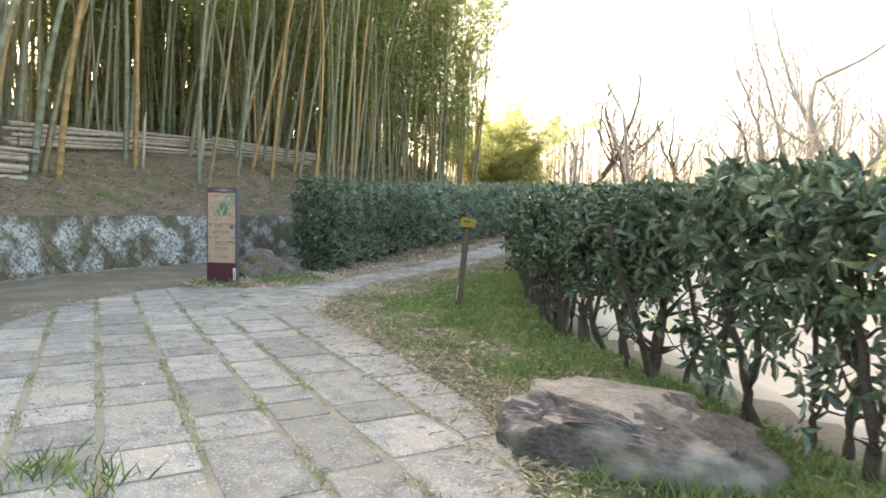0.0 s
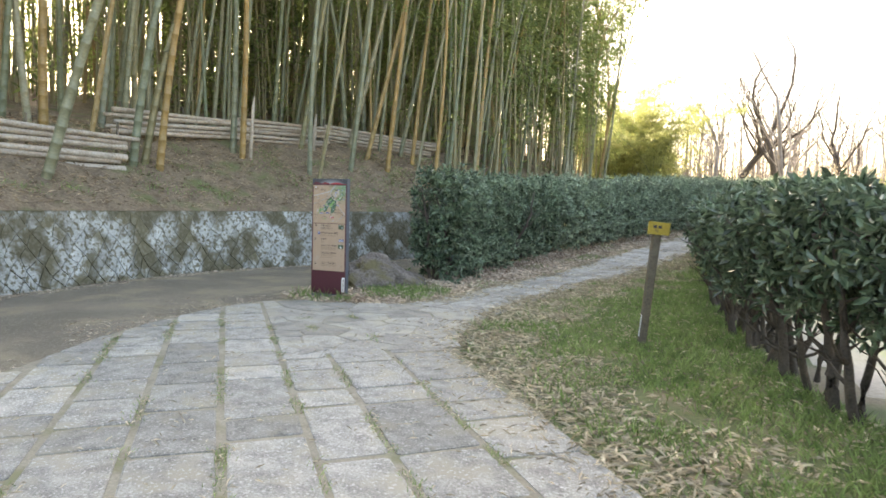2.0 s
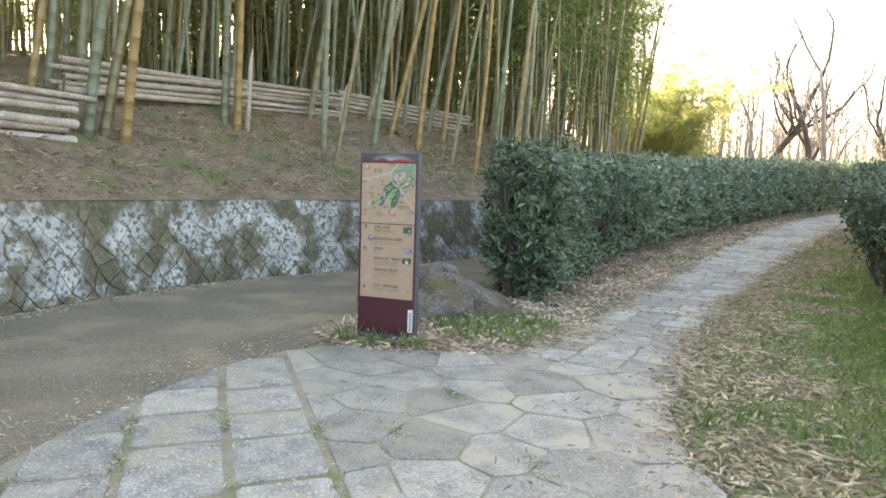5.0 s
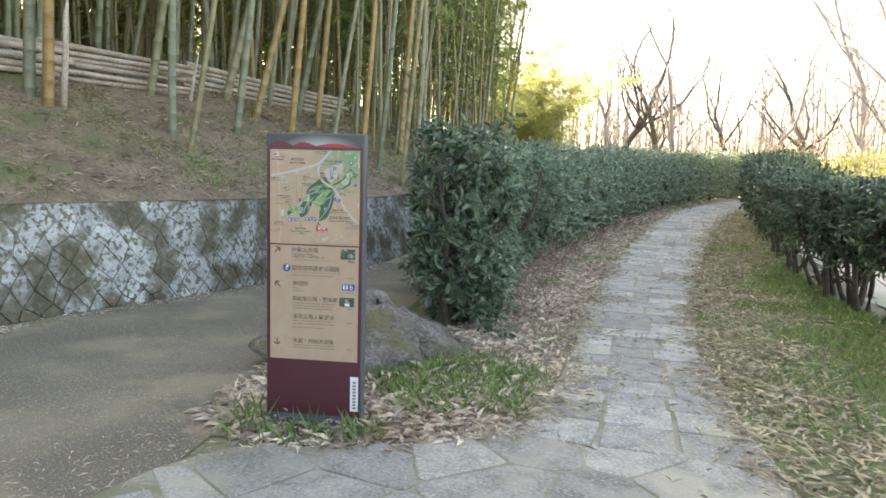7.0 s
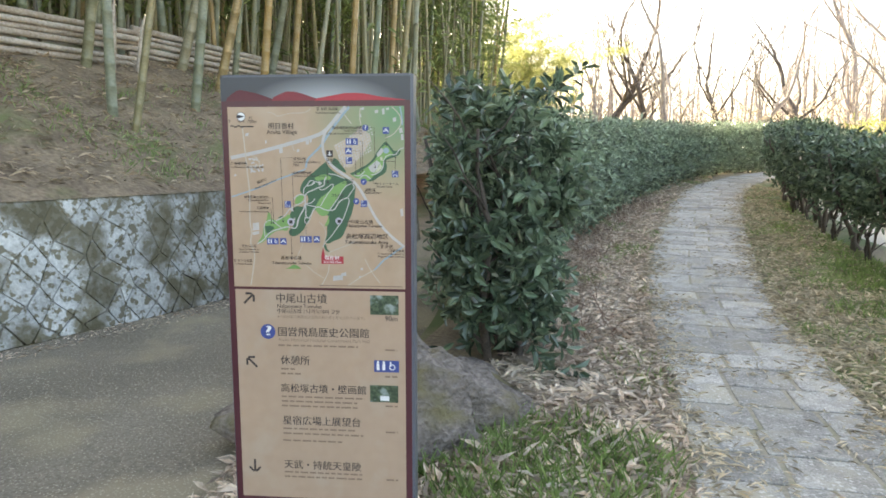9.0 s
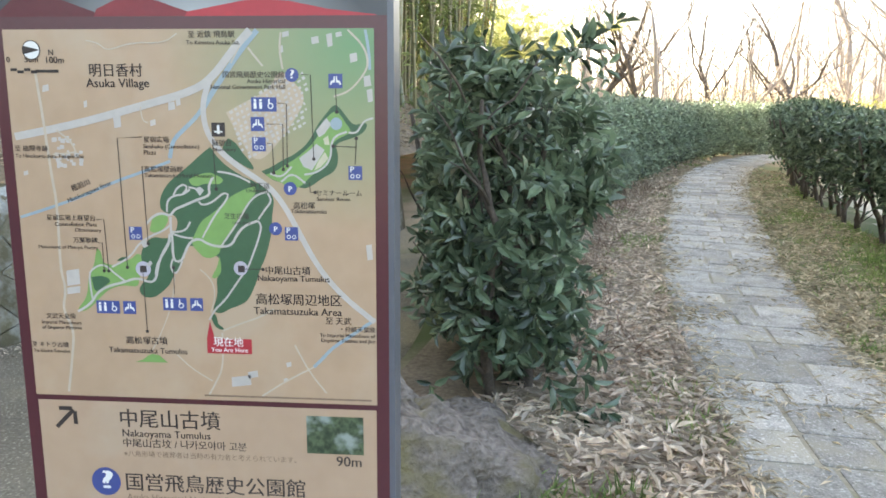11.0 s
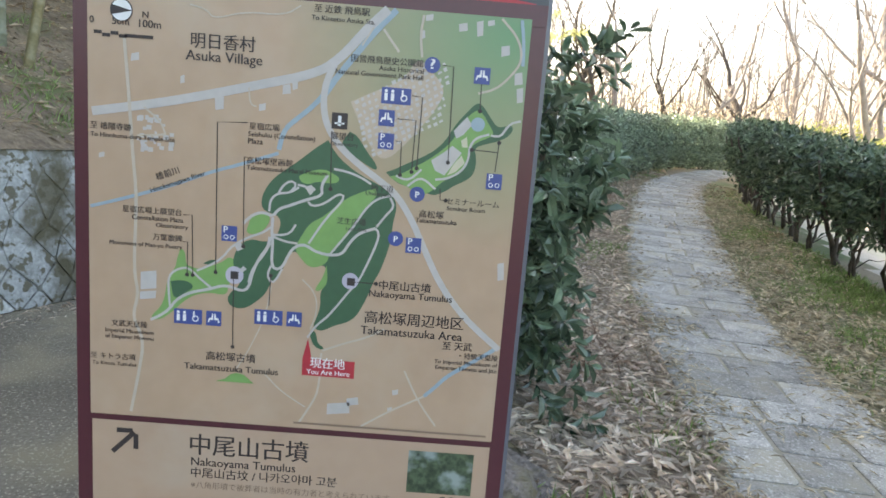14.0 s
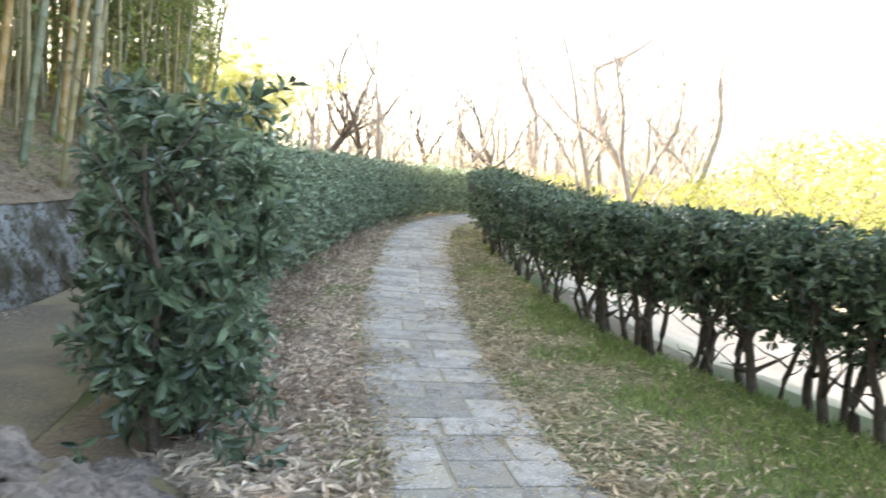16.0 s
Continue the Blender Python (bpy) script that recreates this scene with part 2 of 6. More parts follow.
def map_print():
    """The map's printed ground: tan, turning green towards one corner."""
    m = material("map_tan_face", (0.41, 0.28, 0.19), (0.445, 0.31, 0.215), (0.44, 0.325, 0.235), scale=9, fine=30, rough=0.3, bump=0, patch=7, patch_at=0.58)
    n, l = m.node_tree.nodes, m.node_tree.links
    mp = n.new("ShaderNodeMapping")
    mp.inputs["Location"].default_value, mp.inputs["Scale"].default_value = (-0.86, 0, -6.2), (3.5, 3.5, 3.8)
    l.new(n.new("ShaderNodeTexCoord").outputs["Object"], mp.inputs["Vector"])
    g = n.new("ShaderNodeTexGradient")
    g.gradient_type = "SPHERICAL"
    l.new(mp.outputs[0], g.inputs[0])
    x = n.new("ShaderNodeMix")
    x.data_type = "RGBA"
    b = n["Principled BSDF"]
    l.new(b.inputs["Base Color"].links[0].from_socket, x.inputs["A"])
    x.inputs["B"].default_value = (0.12, 0.27, 0.13, 1)
    l.new(g.outputs["Fac"], x.inputs["Factor"])
    l.new(x.outputs["Result"], b.inputs["Base Color"])
    return m


M_CLOUD = header_print()
M_MAPTAN = map_print()


# ---- mesh helpers ----
def part(name, verts, faces, mat, parent=None, label="", smooth=False, at=None):
    me = bpy.data.meshes.new(name)
    me.from_pydata([tuple(v) for v in verts] if not isinstance(verts, np.ndarray) else verts.tolist(), [],
                   faces.tolist() if isinstance(faces, np.ndarray) else faces)
    if smooth:
        me.shade_smooth()
    me.materials.append(mat)
    ob = new(name, me)
    if parent:
        ob.parent = parent
    if at is not None:
        ob.matrix_basis = at if isinstance(at, Matrix) else Matrix.Translation(at)
    if label:
        ob["label"] = label
    return ob


def thing(name, m, label, category, group="", kind=""):
    ob = new(name)
    ob.matrix_basis = m if isinstance(m, Matrix) else Matrix.Translation(m)
    ob.empty_display_size = 0.1
    return tagged(ob, label, category, group, kind)


def tube(V, F, pts, radii, sides=7, cap=True):
    """Append a tube along pts to the lists V and F."""
    pts = [Vector(p) for p in pts]
    start = len(V)
    for i, p in enumerate(pts):
        d = (pts[min(i + 1, len(pts) - 1)] - pts[max(i - 1, 0)]).normalized()
        a = d.orthogonal().normalized() if abs(d.z) < 0.999 else Vector((1, 0, 0))
        if abs(d.z) < 0.999:
            a = Vector((-d.y, d.x, 0)).normalized()
        b = d.cross(a)
        for k in range(sides):
            w = 2 * math.pi * k / sides
            V.append(tuple(p + (a * math.cos(w) + b * math.sin(w)) * radii[i]))
    for i in range(len(pts) - 1):
        for k in range(sides):
            q = start + i * sides
            F.append((q + k, q + (k + 1) % sides, q + sides + (k + 1) % sides, q + sides + k))
    if cap:
        F.append(tuple(start + k for k in reversed(range(sides))))
        F.append(tuple(start + (len(pts) - 1) * sides + k for k in range(sides)))


def box(V, F, x0, y0, z0, x1, y1, z1, bev=0.0):
    """Append a box, with its edges along x and y rounded off by bev."""
    s = len(V)
    b = bev
    ring = [(x0 + b, y0), (x1 - b, y0), (x1, y0 + b), (x1, y1 - b), (x1 - b, y1), (x0 + b, y1), (x0, y1 - b), (x0, y0 + b)] if b else [(x0, y0), (x1, y0), (x1, y1), (x0, y1)]
    k = len(ring)
    V.extend([(x, y, z0) for x, y in ring] + [(x, y, z1) for x, y in ring])
    F.append(tuple(s + i for i in reversed(range(k))))
    F.append(tuple(s + k + i for i in range(k)))
    F.extend((s + i, s + (i + 1) % k, s + k + (i + 1) % k, s + k + i) for i in range(k))


def leaves(P, D, N, L, W, rich=False, fold=0.25):
    """Leaf blades from P along D with normals near N, each L long and W wide. Returns vertices and faces."""
    n = len(P)
    D = D / np.maximum(np.linalg.norm(D, axis=1, keepdims=True), 1e-6)
    S = np.cross(D, N)
    S /= np.maximum(np.linalg.norm(S, axis=1, keepdims=True), 1e-6)
    U = np.cross(S, D)
    L, W = np.broadcast_to(L, n)[:, None], np.broadcast_to(W, n)[:, None]
    tip = P + D * L - U * L * 0.12
    if rich:
        rows = [P, P + D * L * 0.3 + S * W * 0.45 + U * W * fold, P + D * L * 0.68 + S * W * 0.42 + U * W * fold, tip,
                P + D * L * 0.68 - S * W * 0.42 + U * W * fold, P + D * L * 0.3 - S * W * 0.45 + U * W * fold]
        V = np.stack(rows, 1).reshape(-1, 3)
        i = np.arange(n)[:, None] * 6
        return V, np.concatenate([i + [0, 3, 2, 1], i + [0, 5, 4, 3]])
    V = np.stack([P, P + D * L * 0.45 + S * W * 0.5 + U * W * fold, tip, P + D * L * 0.45 - S * W * 0.5 + U * W * fold], 1).reshape(-1, 3)
    i = np.arange(n)[:, None] * 4
    return V, np.concatenate([i + [0, 2, 1], i + [0, 3, 2]])


def resample(poly, step):
    poly = np.array(poly, float)
    for _ in range(2):       # round the corners
        q = poly[:-1] * 0.75 + poly[1:] * 0.25
        r = poly[:-1] * 0.25 + poly[1:] * 0.75
        poly = np.vstack([poly[:1], np.stack([q, r], 1).reshape(-1, poly.shape[1]), poly[-1:]])
    s = np.concatenate([[0], np.cumsum(np.linalg.norm(np.diff(poly[:, :2], axis=0), axis=1))])
    t = np.linspace(0, s[-1], max(2, int(round(s[-1] / step)) + 1))
    return np.stack([np.interp(t, s, poly[:, k]) for k in range(poly.shape[1])], 1)


def left_normals(p):
    d = np.gradient(p[:, :2], axis=0)
    d /= np.linalg.norm(d, axis=1, keepdims=True)
    return np.stack([-d[:, 1], d[:, 0]], 1)


def inside(poly, x, y):
    poly = np.asarray(poly)
    hit = np.zeros(np.shape(x), bool)
    for (x0, y0), (x1, y1) in zip(poly, np.roll(poly, -1, 0)):
        with np.errstate(divide="ignore", invalid="ignore"):
            hit ^= ((y0 > y) != (y1 > y)) & (x < (x1 - x0) * (y - y0) / (y1 - y0) + x0)
    return hit


def scatter(poly, n, keep=None):
    """Up to n random places inside poly, thinned by keep(x, y)."""
    poly = np.asarray(poly)
    lo, hi = poly.min(0), poly.max(0)
    got, total = [], 0
    for _ in range(40):
        p = rng.uniform(lo, hi, (15000, 2))
        p = p[inside(poly, p[:, 0], p[:, 1])]
        if keep is not None:
            p = p[rng.random(len(p)) < keep(p[:, 0], p[:, 1])]
        got.append(p)
        total += len(p)
        if total >= n:
            break
    return np.vstack(got)[:n]


def clip_poly(poly, a, b, c):
    """The part of a convex polygon where a*x + b*y <= c."""
    out = []
    for i, p in enumerate(poly):
        q = poly[(i + 1) % len(poly)]
        dp, dq = a * p[0] + b * p[1] - c, a * q[0] + b * q[1] - c
        if dp <= 0:
            out.append(p)
        if dp * dq < 0:
            t = dp / (dp - dq)
            out.append((p[0] + (q[0] - p[0]) * t, p[1] + (q[1] - p[1]) * t))
    return out


def voronoi(seeds, cell=1.2):
    """Convex cells round the seeds."""
    seeds = np.asarray(seeds)
    out = []
    for s in seeds:
        poly = [(s[0] - cell, s[1] - cell), (s[0] + cell, s[1] - cell), (s[0] + cell, s[1] + cell), (s[0] - cell, s[1] + cell)]
        near = seeds[(np.abs(seeds - s).max(1) < 2 * cell)]
        for o in near:
            d = o - s
            if d @ d > 1e-9:
                poly = clip_poly(poly, d[0], d[1], (o @ o - s @ s) / 2)
        out.append(poly)
    return out


def shrink(poly, gap):
    """A convex polygon moved in by gap on all sides, or None."""
    out = list(poly)
    k = len(poly)
    area = sum(poly[i][0] * poly[(i + 1) % k][1] - poly[(i + 1) % k][0] * poly[i][1] for i in range(k))
    if area < 0:
        out.reverse()
        poly = list(out)
    for i in range(k):
        p, q = poly[i], poly[(i + 1) % k]
        dx, dy = q[0] - p[0], q[1] - p[1]
        ln = math.hypot(dx, dy)
        if ln < 1e-6:
            continue
        nx, ny = dy / ln, -dx / ln
        out = clip_poly(out, nx, ny, nx * p[0] + ny * p[1] - gap)
        if len(out) < 3:
            return None
    clean = [p for i, p in enumerate(out) if math.dist(p, out[i - 1]) > 0.012]
    return clean if len(clean) >= 3 else None


def trim(poly, line, side):
    """The part of a convex polygon on one side (1: right, -1: left) of the nearby stretches of a border line."""
    for p, q in zip(line[:-1], line[1:]):
        if len(poly) < 3:
            return None
        cx, cy = sum(v[0] for v in poly) / len(poly), sum(v[1] for v in poly) / len(poly)
        dx, dy = q[0] - p[0], q[1] - p[1]
        t = ((cx - p[0]) * dx + (cy - p[1]) * dy) / (dx * dx + dy * dy)
        if -0.3 < t < 1.3 and abs((cx - p[0]) * dy - (cy - p[1]) * dx) / math.hypot(dx, dy) < 0.9:
            poly = clip_poly(poly, -dy * side, dx * side, (-dy * p[0] + dx * p[1]) * side)
    return poly if len(poly) >= 3 else None


def chop(poly, amount):
    """Cut the corners of a polygon."""
    out = []
    for i, p in enumerate(poly):
        a, b = poly[i - 1], poly[(i + 1) % len(poly)]
        for o in (a, b):
            d = math.dist(p, o)
            t = min(amount * random.uniform(0.5, 1.4), d * 0.3) / max(d, 1e-6)
            out.append((p[0] + (o[0] - p[0]) * t, p[1] + (o[1] - p[1]) * t))
    return out


# ---- plan ----
WALL = [(-10.6, -4), (-10.3, 2), (-10.1, 6), (-10.05, 8.5), (-10.1, 10), (-10.0, 11.5), (-9.75, 12.5), (-9.3, 13.5), (-8.8, 14.4), (-8.5, 15.3), (-7.95, 16.3), (-7.3, 17.1), (-6.9, 19), (-6.6, 22), (-5.8, 26), (-5.2, 32), (-5.0, 42)]
PAVE_L = [(-3.6, -4), (-5.2, 2), (-6.1, 5), (-6.5, 6.2), (-6.85, 7.2), (-7.0, 8.3), (-7.0, 9.2), (-6.8, 9.75), (-6.5, 10.0)]
PAVE_R = [(1.2, -4), (0.4, 1.2), (-0.2, 3.2), (-0.73, 4.68), (-1.42, 5.5), (-2.49, 7.0), (-3.2, 7.8), (-3.6, 8.5), (-3.75, 9.5), (-3.65, 11), (-3.5, 12.5), (-3.35, 13.5), (-3.05, 14.8), (-2.55, 16.8), (-1.6, 20), (-0.4, 23.7), (1.1, 27.3), (3.5, 30.5), (7, 33)]
PATH_L = [(-6.5, 10.0), (-5.7, 10.05), (-5.1, 10.35), (-4.85, 11.1), (-4.65, 12.3), (-4.4, 13.8), (-3.9, 16.8), (-3.3, 18.9), (-2.5, 21.8), (-1.2, 25.6), (0.4, 28.5), (3, 31.5), (6.5, 34.2)]
HEDGE_L = [(-5.68, 13.12), (-5.74, 14.0), (-5.75, 15.4), (-5.45, 17.3), (-4.55, 20.2), (-3.1, 23.8), (-1.3, 27.6), (0.7, 30.3), (4, 33.5)]
HEDGE_R = [(4.0, -0.5), (2.6, 2.0), (1.5, 4.2), (0.95, 5.4), (0.35, 6.6), (-0.25, 7.8), (-0.65, 9.3), (-0.85, 11), (-0.95, 12.7), (-1.0, 14.5), (-0.85, 16.5), (-0.45, 19.5), (0.3, 22.5), (1.4, 26), (3.6, 29.2)]


def ground_z(x, y):
    y = np.asarray(y, float)
    x = np.asarray(x, float)
    z = 0.05 + 0.007 * np.clip(y, 0, 16) + 0.075 * np.clip(y - 16, 0, 15)
    hr = np.array(HEDGE_R)
    d = np.clip((x - np.interp(y, hr[:, 1], hr[:, 0]) - 0.35) / 3.0, 0, 1)
    return z - 0.75 * d * d * (3 - 2 * d) - 0.02 * np.clip(y - 45, 0, 200) * 0


WALL_P = resample(WALL, 0.25)
WALL_N = left_normals(WALL_P)


def bank_rise(d):
    d = np.asarray(d, float)
    return 1.27 + 0.5 * np.clip(d, 0, 3.2) + 0.22 * np.clip(d - 3.2, 0, 8)


def bank_z(x, y):
    d = np.sqrt(((WALL_P - np.array([x, y])) ** 2).sum(1)).min()
    return float(bank_rise(d - 0.18) + bank_base(y)) + bank_bumps(x, y, d - 0.15)


def bank_bumps(x, y, d):
    return (0.09 * noise.noise((x * 1.1, y * 1.1, 0)) + 0.06 * noise.noise((x * 3.1, y * 3.1, 5))) * min(max(d / 0.3, 0), 1)


def bank_base(y):
    return 0.04 * np.clip((np.asarray(y, float) - 12) / 4, 0, 1) + 0.05 * np.clip(np.asarray(y, float) - 17, 0, 15)


# ---- large structure ----
def sheet(name, a, b, n, off, mat, label, category, parent_z=ground_z):
    """A surface between the border lines a and b, laid on the ground."""
    k = max(len(a), len(b))
    V, F = [], []
    for i in range(k):
        p, q = a[i], b[i]
        for j in range(n + 1):
            x, y = p + (q - p) * j / n
            V.append((x, y, float(parent_z(x, y)) + off))
    for i in range(k - 1):
        for j in range(n):
            s = i * (n + 1) + j
            F.append((s, s + 1, s + n + 2, s + n + 1))
    return tagged(part(name, V, F, mat, smooth=True), label, category, kind="structure")


def stretch(poly, count):
    p = resample(poly, 0.1)
    i = np.linspace(0, len(p) - 1, count)
    return np.stack([np.interp(i, np.arange(len(p)), p[:, k]) for k in (0, 1)], 1)


def build_ground():
    near_x, near_y = np.arange(-16, 10.01, 0.25), np.arange(-8, 36.01, 0.25)
    far = np.array([2, 5, 10, 20, 45, 100, 250, 600, 1500, 3000.0])
    xs = np.concatenate([-16 - far[::-1], near_x, 10 + far])
    ys = np.concatenate([-8 - far[::-1], near_y, 36 + far])
    X, Y = np.meshgrid(xs, ys)
    Z = ground_z(X, Y)
    hr = np.array(HEDGE_R)
    out = X > np.interp(Y, hr[:, 1], hr[:, 0]) + 0.4
    bumps = np.array([[noise.noise((x * 0.9, y * 0.9, 3)) for x in xs] for y in ys])
    Z = Z + np.where(out & (X < 40), bumps * 0.06, 0)
    V = np.stack([X, Y, Z], -1).reshape(-1, 3)
    w = len(xs)
    i = (np.arange(len(ys) - 1)[:, None] * w + np.arange(w - 1)).reshape(-1, 1)
    ob = tagged(part("ground", V, i + [0, 1, w + 1, w], M_GROUND, smooth=True), "brown soil and dry winter grass", "ground", kind="structure")
    me = ob.data
    me.materials.append(M_FIELD)
    c = V[(i + [0, 1, w + 1, w])].mean(1)
    idx = (c[:, 0] > np.interp(c[:, 1], hr[:, 1], hr[:, 0]) + 0.5).astype(np.int32)
    me.polygons.foreach_set("material_index", idx)


build_ground()
near = [i for i in range(len(WALL_P)) if WALL_P[i, 1] < 17.2]
wall_near = WALL_P[near]
road_right = resample([(-3.4, -4), (-5.0, 2), (-6.3, 6.2), (-6.75, 7.8), (-6.8, 9.2), (-6.75, 10.1), (-6.8, 11.2), (-6.6, 12.6), (-6.3, 14), (-6.35, 16), (-6.2, 17.4)], 0.2)
sheet("road", stretch(wall_near, 120), stretch(road_right, 120), 24, 0.008, M_ASPHALT, "worn grey-brown asphalt lane with dusty leaf litter along the stone wall", "road")
sheet("verge", stretch(PAVE_R[1:17], 140), stretch(HEDGE_R[:14], 140), 12, 0.006, M_VERGE, "grassy verge with pale dry leaves beside the paving", "verge")
sheet("verge_inner", stretch([(-6.95, 10.1)] + PATH_L[1:11], 120), stretch([(-7.0, 10.6), (-6.9, 11.4), (-6.5, 12.8), (-6.2, 14.2)] + [(a - 0.3, b) for a, b in HEDGE_L[2:8]], 120), 8, 0.01, M_VERGE2, "verge strewn with brown leaves below the hedge", "verge")
sheet("pavement", stretch(PAVE_L, 60), stretch(PAVE_R[:9], 60), 16, 0.014, M_BED, "sandy mossy bed between paving stones", "pavement")
sheet("footpath", stretch(PATH_L, 120), stretch(PAVE_R[8:], 120), 8, 0.016, M_BED, "sandy bed of the curving stone footpath", "footpath")


def build_bank():
    ds = np.concatenate([[0.0, 0.1], np.arange(0.25, 6.1, 0.25), [7, 8.5, 11, 15, 22, 35]])
    V, F = [], []
    for i, (p, nn) in enumerate(zip(WALL_P, WALL_N)):
        for d in ds:
            x, y = p + nn * (0.15 + d)
            z = float(bank_rise(d) + bank_base(y))
            z += bank_bumps(x, y, d)
            V.append((x, y, z))
    k = len(ds)
    for i in range(len(WALL_P) - 1):
        for j in range(k - 1):
            s = i * k + j
            F.append((s, s + k, s + k + 1, s + 1))
    tagged(part("bank", V, F, M_BANK, smooth=True), "sloping earth bank strewn with brown bamboo leaves above the stone wall", "bank", kind="structure")


build_bank()


def wall_point(s, h):
    """A place on the wall's battered face, s metres along it and h metres up."""
    i = s / 0.25
    a = int(min(max(i, 0), len(WALL_P) - 2))
    f = i - a
    p = WALL_P[a] * (1 - f) + WALL_P[a + 1] * f
    nn = WALL_N[a] * (1 - f) + WALL_N[a + 1] * f
    p = p + nn * (0.12 * h)
    return p, nn, float(ground_z(p[0], p[1]))


WALL_STEPS = WALL_P[: int(np.argmax(WALL_P[:, 1] > 19.0))]


def build_wall():
    V, F = [], []
    for i in range(len(WALL_STEPS)):
        p, nn = WALL_STEPS[i], WALL_N[i]
        base = float(ground_z(*p))
        top = 1.28 + float(bank_base(p[1]))
        for off, z in ((0.03, base - 0.25), (0.17, top), (0.42, top), (0.42, base - 0.25)):
            V.append((*(p + nn * off), z))
    for i in range(len(WALL_STEPS) - 1):
        s = i * 4
        F += [(s, s + 4, s + 5, s + 1), (s + 1, s + 5, s + 6, s + 2), (s + 2, s + 6, s + 7, s + 3)]
    e = (len(WALL_STEPS) - 1) * 4
    F += [(0, 1, 2, 3), (e + 3, e + 2, e + 1, e)]
    ob = tagged(part("wall_retaining", V, F, M_MORTAR), "mossy retaining wall of pale lichened rubble stones", "retaining wall", kind="structure")
    return ob


wall_ob = build_wall()


# ---- hedges ----
def crooked_stem(V, F, r, x, y, r0, high, lean, twigs):
    """A crooked stem from the ground up to high, with side branches."""
    pts, rad, z = [], [], -0.08
    a = r.uniform(0, 6.28)
    kx, ky = lean * math.cos(a), lean * math.sin(a)
    while z < high:
        pts.append((x, y, z))
        rad.append(max(0.006, r0 * (1.12 - 0.8 * max(z, 0) / high)))
        z += r.uniform(0.09, 0.17)
        if r.random() < 0.3:
            kx, ky = r.normal(0, 0.034), r.normal(0, 0.028)
        x += kx + r.normal(0, 0.012)
        y += ky + r.normal(0, 0.012)
    tube(V, F, pts, rad, 7)
    for _ in range(twigs):
        i = int(r.integers(2, len(pts) - 1))
        q = Vector(pts[i])
        w, ln, up = r.uniform(0, 6.28), r.uniform(0.2, 0.48), r.uniform(0.3, 1.1)
        e, p = [q], q
        for k in range(4):
            w += r.normal(0, 0.35)
            p = p + Vector((math.cos(w), math.sin(w), up + r.normal(0, 0.3))) * (ln / 4)
            e.append(p)
        tube(V, F, e, [rad[i] * 0.55, rad[i] * 0.42, 0.007, 0.005, 0.003], 5)


def rosettes(r, T, A, per, size, spread=1.0, wide=0.4):
    """Leaves in whorls round the twig tips T, which point along A."""
    n = len(T) * per
    A = A / np.maximum(np.linalg.norm(A, axis=1, keepdims=True), 1e-6)
    ref = np.where(np.abs(A[:, 2:3]) < 0.9, [[0.0, 0.0, 1.0]], [[1.0, 0.0, 0.0]])
    B = np.cross(A, ref)
    B /= np.linalg.norm(B, axis=1, keepdims=True)
    C = np.cross(A, B)
    A, B, C, T = (np.repeat(v, per, 0) for v in (A, B, C, T))
    turn = np.tile(np.arange(per) * 2.4, n // per) + np.repeat(r.uniform(0, 6.28, n // per), per) + r.normal(0, 0.25, n)
    back = np.tile(np.linspace(0, 1, per), n // per)
    side = B * np.cos(turn)[:, None] + C * np.sin(turn)[:, None]
    D = A * (0.85 - 0.75 * back + r.normal(0, 0.2, n))[:, None] + side * (0.55 + 0.6 * back * spread)[:, None] + [0, 0, -0.12]
    P = T - A * (back * size * 0.9)[:, None] + side * 0.006
    N = A + side * -0.35 + [0, 0, 0.35] + r.normal(0, 0.18, (n, 3))
    L = size * r.uniform(0.7, 1.25, n)
    return P, D, N, L, L * wide


